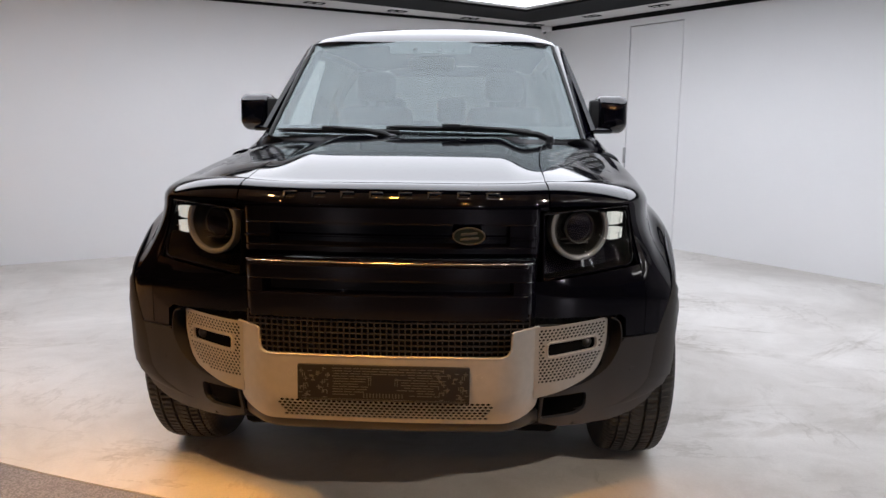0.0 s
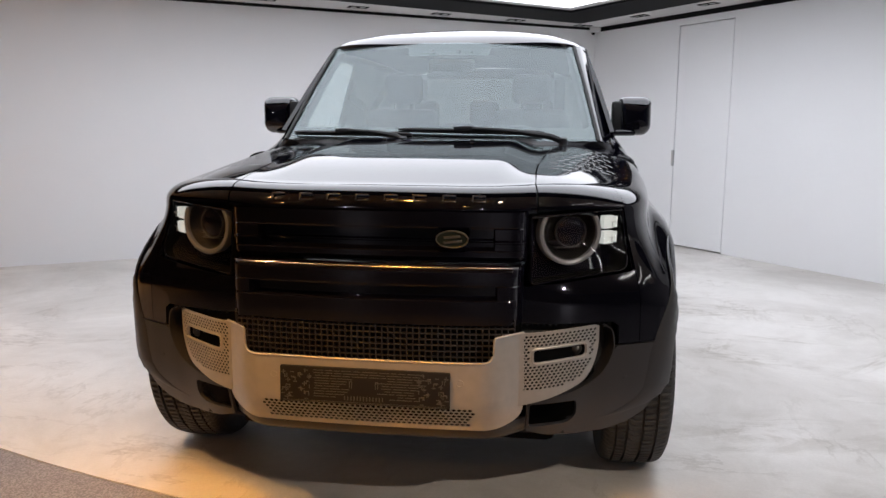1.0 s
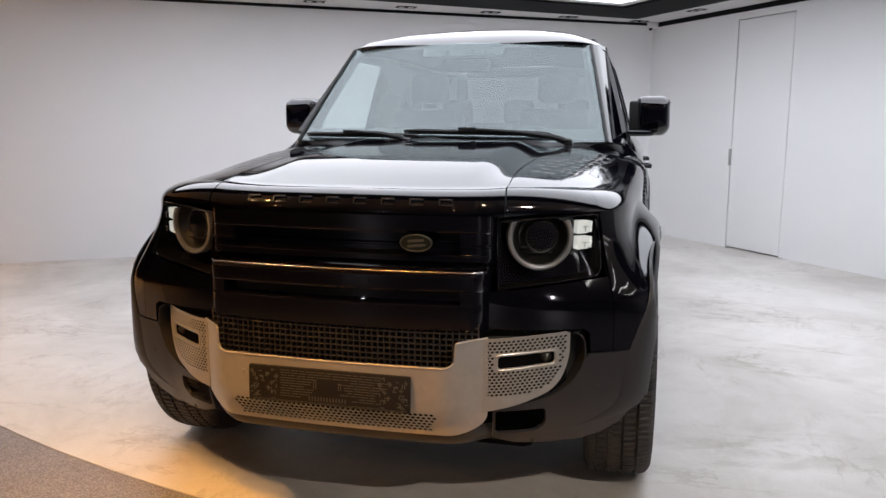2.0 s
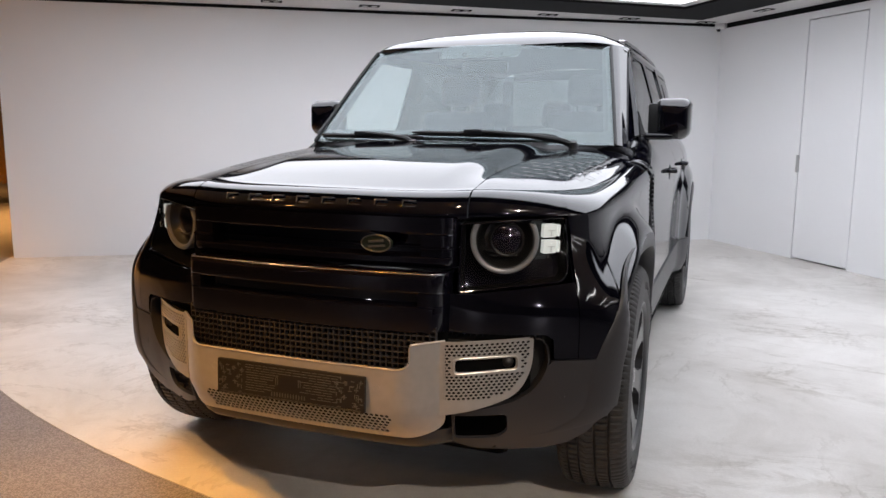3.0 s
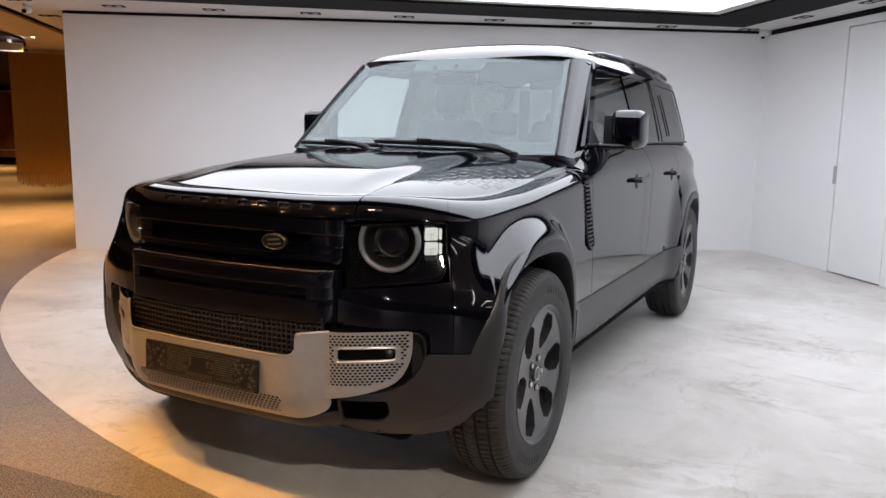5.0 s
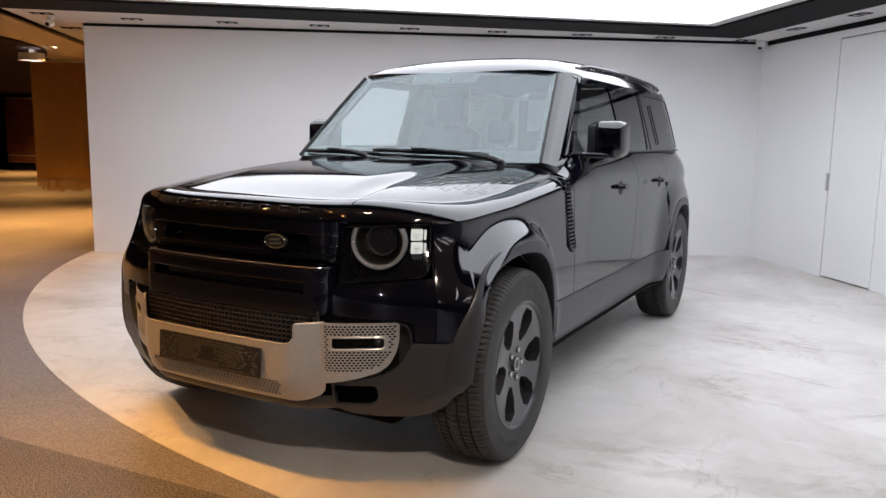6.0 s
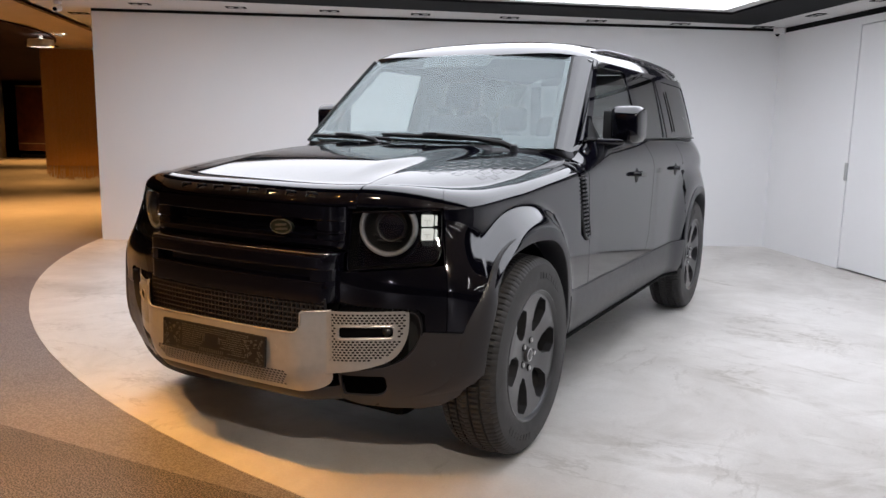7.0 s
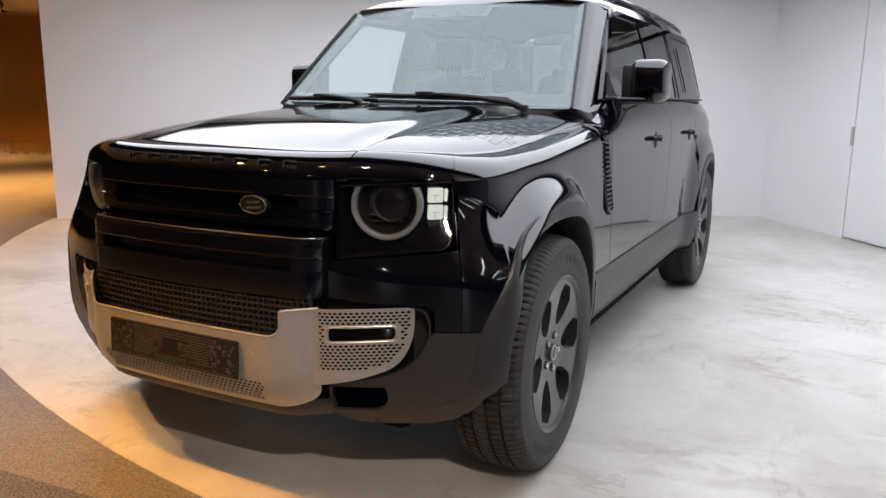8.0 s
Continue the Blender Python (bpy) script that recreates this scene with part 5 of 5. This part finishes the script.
for nm, w in (("front_window", win_f), ("rear_window", win_r), ("quarter_window", win_q)):
    bm = mapped(filled(w, [], np.arange(1.7, 4.45, .06), np.arange(1.27, 1.67, .06)), lambda u, v: Vector((up_x(v, u) - 0.006, u, v)))
    for o in both(nm, bm, DOOR_GLASS if nm == "front_window" else TINTED, car, "clear side glass" if nm == "front_window" else "dark tinted side glass"):
        o.visible_shadow = False
# gloss pillar cover with a thin gap at the rear door
bm = mapped(filled([(3.37, 1.255), (3.50, 1.255), (3.50, 1.66), (3.38, 1.66)], [], [], np.arange(1.3, 1.66, .08)), lambda u, v: Vector((up_x(v, u) + 0.004, u, v)))
both("pillar_cover", thicken(bm, 0.004, (1, 0, 0)), GLOSS, car)
# dark slit in the quarter panel behind the pillar
bm = mapped(filled(rounded([(3.606, 1.30), (3.628, 1.30), (3.622, 1.575), (3.604, 1.575)], .006), [], [], np.arange(1.34, 1.57, .06)), lambda u, v: Vector((up_x(v, u) + 0.004, u, v)))
both("quarter_slit", thicken(bm, 0.004, (1, 0, 0)), DARK, car)
# small badge on the quarter panel
for sgn in (1, -1):
    bm = bmesh.new()
    for k in range(3):
        box(bm, (sgn * (up_x(1.40, 3.98) + 0.003), 3.955 + 0.022 * k, 1.405 - 0.006 * k), (0.004, 0.014, 0.008), (0, 0, 0), 0.001, 1)
    part("quarter_badge", bm, STEEL, car, "small bright marks on the rear quarter")
# belt moulding
bm = tube(bmesh.new(), [(up_x(BELT, y) + 0.004, y, BELT + 0.004) for y in np.linspace(1.72, 4.42, 40)], 0.006, 6)
both("belt_moulding", bm, MATT, car)


def roof_z(x, y):
    c = np.interp(y, [1.93, 2.0, 2.15, 2.35, 2.6, 3.0, 3.6, 4.2, 4.45], [1.700, 1.728, 1.772, 1.806, 1.830, 1.848, 1.846, 1.818, 1.780])
    a = abs(x) / ROOF_EDGE
    return float(c - (c - ROOF_Z) * (0.35 * a ** 2 + 0.65 * a ** 7))


def ws(u, v):
    """Windscreen: u from -1 to 1 across, v from 0 (base) to 1 (top)."""
    hw = 0.745 + (0.630 - 0.745) * v
    x = u * hw
    y = (1.395 + 0.135 * u * u) + ((1.930 + 0.095 * u * u) - (1.395 + 0.135 * u * u)) * v
    z = 1.205 + (1.694 - 0.018 * u * u - 1.205) * (v + 0.07 * v * (1 - v))
    return Vector((x, y, z))


# roof: front edge follows the windscreen's top
rows = []
for i in range(41):
    u = -1 + 2 * i / 40
    x = ROOF_EDGE * u
    col = []
    yf = 1.925 + 0.105 * u * u + (0.10 * max(0, abs(u) - 0.85) / 0.15)
    for t in np.linspace(0, 1, 40):
        y = yf + (4.43 - 0.05 * u * u - yf) * t
        z = roof_z(x, y)
        if t == 0:
            z -= 0.012
        col.append(Vector((x * (1 - 0.07 * smooth(4.0, 4.45, y)), y, z)))
    rows.append(col)
part("roof", thicken(grid(rows), 0.02, (0, 0, 1)), PAINT, car, "gloss black roof")
# rear face of the upper body
rows = []
for u in np.linspace(-1, 1, 21):
    rows.append([Vector((u * (up_x(z, 4.44)), 4.50 - 0.06 * u * u - (z - BELT) * 0.15, z)) for z in np.linspace(BELT, 1.70, 8)])
bm = grid(rows)
part("tailgate_glass", bm, REAR_GLASS, car, "rear window glass").visible_shadow = False
# windscreen with a black ceramic border
us, vs = np.linspace(-1, 1, 33), np.linspace(0, 1, 17)
screen = part("windscreen", grid([[ws(u, v) for v in vs] for u in us]), WINDSCREEN, car, "clear windscreen reflecting the bright ceiling")
screen.visible_shadow = False
inner = rounded([(-.968, .12), (.968, .12), (.958, .955), (.335, .955), (.32, .855), (-.32, .855), (-.335, .955), (-.958, .955)], [.05, .05, .05, .02, .03, .03, .02, .05])
bm = mapped(filled([(-1, 0), (1, 0), (1, 1), (-1, 1)], [inner], np.arange(-.95, 1, .1), np.arange(.05, 1, .1)), lambda u, v: ws(u, v) + Vector((0, 0.003, -0.003)))
part("screen_border", bm, FRIT, screen, "black printed border")
for dx in (-0.075, 0.05, 0.12):
    bm = bmesh.new()
    q = ws(dx / .64, .895) + Vector((0, 0.0012, -0.0012))
    bmesh.ops.create_cone(bm, cap_ends=True, segments=16, radius1=0.014 if dx < .1 else .007, radius2=0.012 if dx < .1 else .006, depth=0.003, matrix=Matrix.Translation(q) @ pose(0, 0, 0, 42, 0, 0))
    part("camera_lens", bm, LENSGREY, screen)

# A pillars
rows = []
for t in np.linspace(0, 1, 16):
    b0, b1 = ws(1, 0), ws(1, 1)
    a = b0.lerp(b1, t) + Vector((0, 0, 0.004))
    o = Vector((.790, 1.618, 1.187)).lerp(Vector((.686, 2.155, 1.686)), t)
    back = Vector((.818, 1.72, 1.215)).lerp(Vector((.703, 2.22, 1.672)), t)
    mid1 = (a + o) / 2 + Vector((0.007, -0.005, 0.003))
    mid2 = (o + back) / 2 + Vector((0.008, -0.002, 0))
    rows.append([a, a.lerp(mid1, .5) + Vector((0.003, -0.004, 0)), mid1, o, mid2, back])
both("windscreen_pillar", thicken(grid(rows), 0.012, (0.7, -0.7, 0)), PAINT, car)
both("screen_seal", tube(bmesh.new(), [ws(1, t) + Vector((0.002, -0.003, 0.003)) for t in np.linspace(0, 1, 16)], 0.0075, 6), MATT, car, "black rubber seal")
# scuttle below the windscreen
rows = []
for u in np.linspace(-1, 1, 31):
    a, x = ws(u, 0.02), u * 0.56
    b = Vector((u * .575, 1.338 + 0.10 * (u * 1.12) ** 2, hood_z(u * .55, 1.34) - 0.006))
    rows.append([a.lerp(b, t) + Vector((0, 0, -0.012 * math.sin(math.pi * t))) for t in np.linspace(0, 1, 6)])
part("scuttle", thicken(grid(rows), 0.006, (0, 0, 1)), SCUTTLE, car, "dark grey plastic scuttle below the windscreen")
rows = []
for t in np.linspace(0, 1, 14):
    a = Vector((.545, 1.462, 0)).lerp(Vector((.832, 1.606, 0)), t)
    a.z = hood_z(a.x, a.y) - 0.002
    b = ws(.70 + .30 * min(1, t / .8), 0.0) if t < .8 else ws(1, 0).lerp(Vector((.805, 1.612, 1.187)), (t - .8) / .2)
    b = b + Vector((0, 0.004, 0.002))
    rows.append([a.lerp(b, k) + Vector((0, 0, -0.004 * math.sin(math.pi * k))) for k in np.linspace(0, 1, 5)])
both("scuttle_end", grid(rows), TRIM, car)

# tread plates on the wings: rows of raised pads
rows = []
pads = bmesh.new()
for i in range(11):
    for j in range(5):
        y = 0.66 + i * 0.066
        x = 0.545 + j * 0.047 + (0.0235 if i % 2 else 0)
        if x > 0.50 + (y - .55) * 1.1 or x > 0.775:
            continue
        ids = [[pads.verts.new((x + du, y + dv, hood_z(x + du, y + dv) + 0.0006 - (0.0005 if max(abs(du) / .017, abs(dv) / .024) > .99 else 0))) for dv in (-.024, -.020, 0, .020, .024)] for du in (-.017, -.013, 0, .013, .017)]
        for p in range(4):
            for q in range(4):
                pads.faces.new((ids[p][q], ids[p + 1][q], ids[p + 1][q + 1], ids[p][q + 1]))
both("tread_plate", pads, PADS, car, "textured black tread pads on the wing", 3)

# roof rails
for sgn in (1, -1):
    bm = bmesh.new()
    pts = [(sgn * 0.615, 2.36 + 1.98 * t, roof_z(.615, 2.36 + 1.98 * t) + 0.017 * min(1, 9 * t, 9 * (1 - t)) - 0.004) for t in np.linspace(0, 1, 24)]
    tube(bm, pts, 0.011, 8)
    rail = part("roof_rail", bm, GLOSS, car, "gloss black roof rail")
    for y in (2.50, 3.38, 4.26):
        b = bmesh.new()
        box(b, (sgn * 0.613, y, roof_z(.613, y) + 0.004), (0.02, 0.10, 0.022), (0, 0, 0), 0.008)
        part("rail_foot", b, GLOSS, rail)

# mirrors
for sgn in (1, -1):
    rows = []
    prof = rounded([(.868, 1.232), (1.000, 1.228), (1.030, 1.262), (1.028, 1.405), (1.000, 1.424), (.882, 1.424), (.862, 1.400)], .022)
    bm = bmesh.new()
    for y, f, sh in ((1.936, .30, 0), (1.939, .55, 0), (1.947, .78, 0), (1.962, .91, 0), (1.985, .975, 0), (2.02, 1.0, 0), (2.06, 1.0, 0), (2.085, .975, 0)):
        cx, cz = .947, 1.326
        rows.append([Vector((sgn * (cx + (x - cx) * f), y + 0.05 * (.947 - x), cz + (z - cz) * f)) for x, z in prof])
    bm = grid(rows, close_v=True)
    for r in (0, -1):
        bm.verts.ensure_lookup_table()
    k = len(prof)
    bm.faces.new([bm.verts[i] for i in range(k)])
    bm.faces.new([bm.verts[i] for i in range(len(bm.verts) - k, len(bm.verts))][::-1])
    mir = part("door_mirror", bm, PAINT, car, "gloss black door mirror")
    rim_line = [Vector((sgn * x, 2.012 + 0.05 * (.947 - x), 1.392)) for x in np.linspace(.866, 1.031, 10)]
    part("mirror_seam", tube(bmesh.new(), rim_line, 0.002, 5), MATT, mir)
    b = bmesh.new()
    box(b, (sgn * .858, 1.995, 1.328), (0.052, 0.075, 0.145), (0, 0, 0), 0.012)
    part("mirror_inset", b, MATT, mir)
    b = bmesh.new()
    box(b, (sgn * .862, 1.945, 1.243), (0.17, 0.085, 0.032), (0, 0, sgn * 32), 0.012, 3)
    part("mirror_arm", b, GLOSS, mir)
    b = bmesh.new()
    v = [b.verts.new((sgn * (up_x(z, y) + 0.004), y, z)) for y, z in ((1.76, 1.256), (1.90, 1.256), (1.85, 1.36))]
    b.faces.new(v)
    part("mirror_sail", thicken(b, 0.01, (sgn, 0, 0)), MATT, mir)

# wipers
for a, b, piv in (((-.70, .040), (-.10, .030), (-.13, -0.02)), ((-.17, .070), (.50, .050), (.58, -0.03))):
    wip = bmesh.new()
    n = 12
    pts = []
    for t in np.linspace(0, 1, n):
        u, v = a[0] + (b[0] - a[0]) * t, a[1] + (b[1] - a[1]) * t
        pts.append(ws(u / .74, v) + Vector((0, -0.018, 0.014)))
    tube(wip, pts, [0.004] + [0.009] * (n - 2) + [0.004], 6)
    w = part("wiper", wip, MATT, car, "matt black windscreen wiper")
    edge = tube(bmesh.new(), [p + Vector((0, 0.010, -0.010)) for p in pts], 0.004, 4)
    part("wiper_rubber", edge, DARK, w)
    p0 = ws(piv[0] / .74, 0.0) + Vector((0, -0.055, 0.000))
    p1 = pts[n // 2 - 1] + Vector((0, -0.012, 0.010))
    arm = tube(bmesh.new(), [p0, p0.lerp(p1, .12) + Vector((0, -0.004, 0.014)), p0.lerp(p1, .45) + Vector((0, -0.004, 0.016)), p0.lerp(p1, .8) + Vector((0, -.002, 0.008)), p1], [0.015, 0.014, 0.011, 0.009, 0.008], 8)
    part("wiper_arm", arm, MATT, w)
    clip = bmesh.new()
    box(clip, p1, (0.085, 0.026, 0.022), (0, 0, 0), 0.006)
    part("wiper_clip", clip, TRIM, w)
    cap = bmesh.new()
    cyl(cap, p0 + Vector((0, 0, -0.012)), p0 + Vector((0, -0.006, 0.016)), 0.022, 0.016, 14)
    part("wiper_cap", cap, TRIM, w)

# washer jets on the bonnet
for x in (-0.195, 0.195):
    jet = bmesh.new()
    box(jet, (x, 1.245, hood_z(x, 1.245) + 0.003), (0.022, 0.014, 0.008), (4, 0, 0), 0.003)
    part("washer_jet", jet, MATT, bonnet)

# ---- wheels ----
TYRE_R, WHEEL_X = 0.402, 0.820


def make_wheel():
    hub = bmesh.new()
    cyl(hub, (-0.06, 0, 0), (0.06, 0, 0), 0.075, n=24)
    w = new("wheel", finish("wheel", hub, MATT))
    w.parent = car
    w["label"] = "dark grey six-spoke alloy wheel with road tyre"
    # tyre: profile of (x, r), grooves across the tread
    half = [(0.124, 0.262), (0.128, 0.275), (0.131, 0.300), (0.131, 0.325), (0.129, 0.352), (0.128, 0.368), (0.120, 0.382), (0.112, 0.390)]
    tread = [(0.098, 0.3955), (0.0785, 0.3985), (0.078, 0.386), (0.069, 0.386), (0.0685, 0.3995), (0.033, 0.4015), (0.0325, 0.387), (0.0235, 0.387), (0.023, 0.402), (0.0, 0.402)]
    right = half + tread
    prof = right + [(-x * 0.80, r) for x, r in reversed(right[:-1])]
    N = 420
    P = []
    for k in range(N):
        th = 2 * math.pi * k / N
        ring = []
        for j, (x, r) in enumerate(prof):
            ax = abs(x)
            rr, tt = r, th
            if ax > 0.08 and r > 0.375 and k % 4 == 0:
                rr -= 0.010 if r > 0.392 else 0.005
            if 0.012 < ax < 0.07 and r > 0.395 and k % 4 == 1:
                rr -= 0.009
            tt += 0.012 * math.copysign(1, x) * (1 - ax / 0.14)
            ring.append(Vector((x, rr * math.cos(tt), rr * math.sin(tt))))
        P.append(ring)
    t = part("tyre", grid(P, close_u=True), RUBBER, w, "black rubber tyre with grooved tread", 25)
    # raised unreadable lettering: short bars
    for base in (90, 270):
        for i in range(8):
            a = radians(base - 20 + i * 5.6)
            m = pose(0, 0, 0, math.degrees(a), 0, 0)
            b = bmesh.new()
            box(b, (0.1312, 0.325, 0), (0.0016, 0.026, 0.013), (0, 0, 3))
            b.transform(m)
            part("sidewall_mark", b, RUBBER, t)
    rim = part("rim", revolve([(0.118, 0.262), (0.126, 0.266), (0.128, 0.262), (0.122, 0.252), (0.105, 0.244), (0.03, 0.232), (-0.12, 0.236), (-0.125, 0.262)], 72, Matrix.Identity(4)), RIM, w)
    # six split spokes cut from one face: an outline with six windows
    def win(c):
        pts = []
        for da, r in ((-7, .098), (7, .098), (17, .142), (16.5, .205), (8, .238), (-8, .238), (-16.5, .205), (-17, .142)):
            a = radians(c + da)
            pts.append((r * math.cos(a), r * math.sin(a)))
        return rounded(pts, .006, 3)
    outer = [(0.254 * math.cos(2 * math.pi * i / 72), 0.254 * math.sin(2 * math.pi * i / 72)) for i in range(72)]
    face = filled(outer, [win(c) for c in range(30, 390, 60)], np.arange(-.24, .25, .04), np.arange(-.24, .25, .04))
    def bowl(u, v):
        r = math.hypot(u, v)
        return Vector((0.098 + 0.018 * smooth(0.07, 0.24, r) - 0.008 * smooth(.08, .0, r), u, v))
    part("spoke_face", thicken(mapped(face, bowl), 0.034, (1, 0, 0)), RIM, w, "dark grey spoked wheel face", 30)
    part("hub_cap", revolve([(0.110, 0.0), (0.109, 0.020), (0.104, 0.030), (0.088, 0.033)], 32, Matrix.Identity(4)), RIM, w)
    part("cap_ring", tube(bmesh.new(), [(0.1075, 0.0245 * math.cos(t), 0.0245 * math.sin(t)) for t in np.linspace(0, 2 * math.pi, 24, endpoint=False)], 0.0022, 5, True), NUT, w)
    for i in range(5):
        a = radians(18 + 72 * i)
        b = bmesh.new()
        cyl(b, (0.085, 0.060 * math.cos(a), 0.060 * math.sin(a)), (0.105, 0.060 * math.cos(a), 0.060 * math.sin(a)), 0.0112, 0.0095, 6)
        part("wheel_nut", b, NUT, w, "bright steel wheel nut")
        part("nut_well", revolve([(0.0995, 0.010), (0.0985, 0.0140), (0.096, 0.0152)], 16, Matrix.Translation((0, 0.060 * math.cos(a), 0.060 * math.sin(a)))), DARK, w)
    part("brake_disc", revolve([(0.02, 0.06), (0.02, 0.178), (-0.005, 0.18), (-0.005, 0.06)], 48, Matrix.Identity(4)), DISC, w)
    b = bmesh.new()
    box(b, (0.01, 0.05, 0.155), (0.07, 0.17, 0.07), (20, 0, 0), 0.012)
    part("brake_caliper", b, MATT, w)
    return w


wheel = make_wheel()
STEER = 1.0
wheel.matrix_basis = Matrix.Translation((WHEEL_X + 0.016, 0.853, TYRE_R)) @ pose(0, 0, 0, 0, 0, STEER) @ pose(0, 0, 0, -24, 0, 0)
for sgn, y in ((-1, 0.853), (1, 3.876), (-1, 3.876)):
    copy_thing(wheel, Matrix.Translation(((WHEEL_X - (0.010 if y < 2 else 0)) * sgn, y, TYRE_R)) @ (pose(0, 0, 0, 0, 0, 180 + (STEER if y < 2 else 0)) if sgn < 0 else pose(0, 0, 0, 24, 0, 0)))

# ---- cabin ----
bm = bmesh.new()
rows = [[Vector((x, y, z + 0.02 * (1 - (x / .75) ** 2))) for y, z in ((1.58, 1.13), (1.66, 1.17), (1.75, 1.165), (1.82, 1.12), (1.84, 0.95))] for x in np.linspace(-.66, .66, 20)]
part("dashboard", thicken(grid(rows), 0.03, (0, 0, 1)), CABIN, car, "dark dashboard")
bm = bmesh.new()
tube(bm, [(.36 + .18 * math.cos(a), 1.93 - .08 * math.sin(a), 1.10 + .165 * math.sin(a)) for a in np.linspace(0, 2 * math.pi, 32, endpoint=False)], 0.014, 8, True)
box(bm, (.36, 1.93, 1.10), (0.30, 0.03, 0.05), (25, 0, 0), 0.01)
part("steering_wheel", bm, CABIN, car)
for x, y in ((-.40, 2.38), (.40, 2.38), (-.42, 3.25), (.42, 3.25), (0.03, 3.25)):
    front = y < 3
    b = bmesh.new()
    wd = 0.46 if front else 0.36
    box(b, (x, y, 0.84), (wd, 0.5, 0.16), (4, 0, 0), 0.05, 3)
    box(b, (x, y + 0.27, 1.10 if front else 1.02), (wd, 0.15, 0.56 if front else 0.46), (-12, 0, 0), 0.06, 3)
    seat = part("seat", b, CABIN, car, "dark leather seat")
    b = bmesh.new()
    box(b, (x, y + 0.35, 1.50 if front else 1.37), (0.24 if front else 0.22, 0.10, 0.18), (-8, 0, 0), 0.04, 3)
    part("headrest", b, CABIN, seat)
    for dx in (-0.06, 0.06):
        b = bmesh.new()
        cyl(b, (x + dx, y + 0.33, 1.22), (x + dx, y + 0.35, 1.42 if front else 1.30), 0.007, n=8)
        part("headrest_post", b, STEEL, seat)
b = bmesh.new()
box(b, (0, 2.95, 0.62), (1.55, 2.9, 0.05))
part("cabin_floor", b, CABIN, car)
rows = [[Vector((x, y, roof_z(x, y) - 0.045)) for y in np.linspace(2.08, 4.35, 12)] for x in np.linspace(-.64, .64, 12)]
part("headliner", grid(rows), CABIN, car)
# inner pillar trims beside the windscreen, and frame round the tailgate glass
rows = [[ws(u, v) + Vector((0, 0.035, -0.02)) for v in np.linspace(0, 1, 12)] for u in (1.0, .965, .93)]
both("pillar_trim", grid(rows), CABIN, car)
for x0, x1, z0, z1 in ((-.62, -.53, 1.24, 1.66), (.53, .62, 1.24, 1.66), (-.53, .53, 1.24, 1.30), (-.53, .53, 1.665, 1.748)):
    b = bmesh.new()
    box(b, ((x0 + x1) / 2, 4.40, (z0 + z1) / 2), (x1 - x0, 0.03, z1 - z0), (0, 0, 0), 0.008)
    part("tailgate_frame", b, CABIN, car)
b = bmesh.new()
box(b, (0.0, 1.98, 1.585), (0.25, 0.03, 0.07), (-10, 0, 0), 0.02)
part("inside_mirror", b, MATT, car)
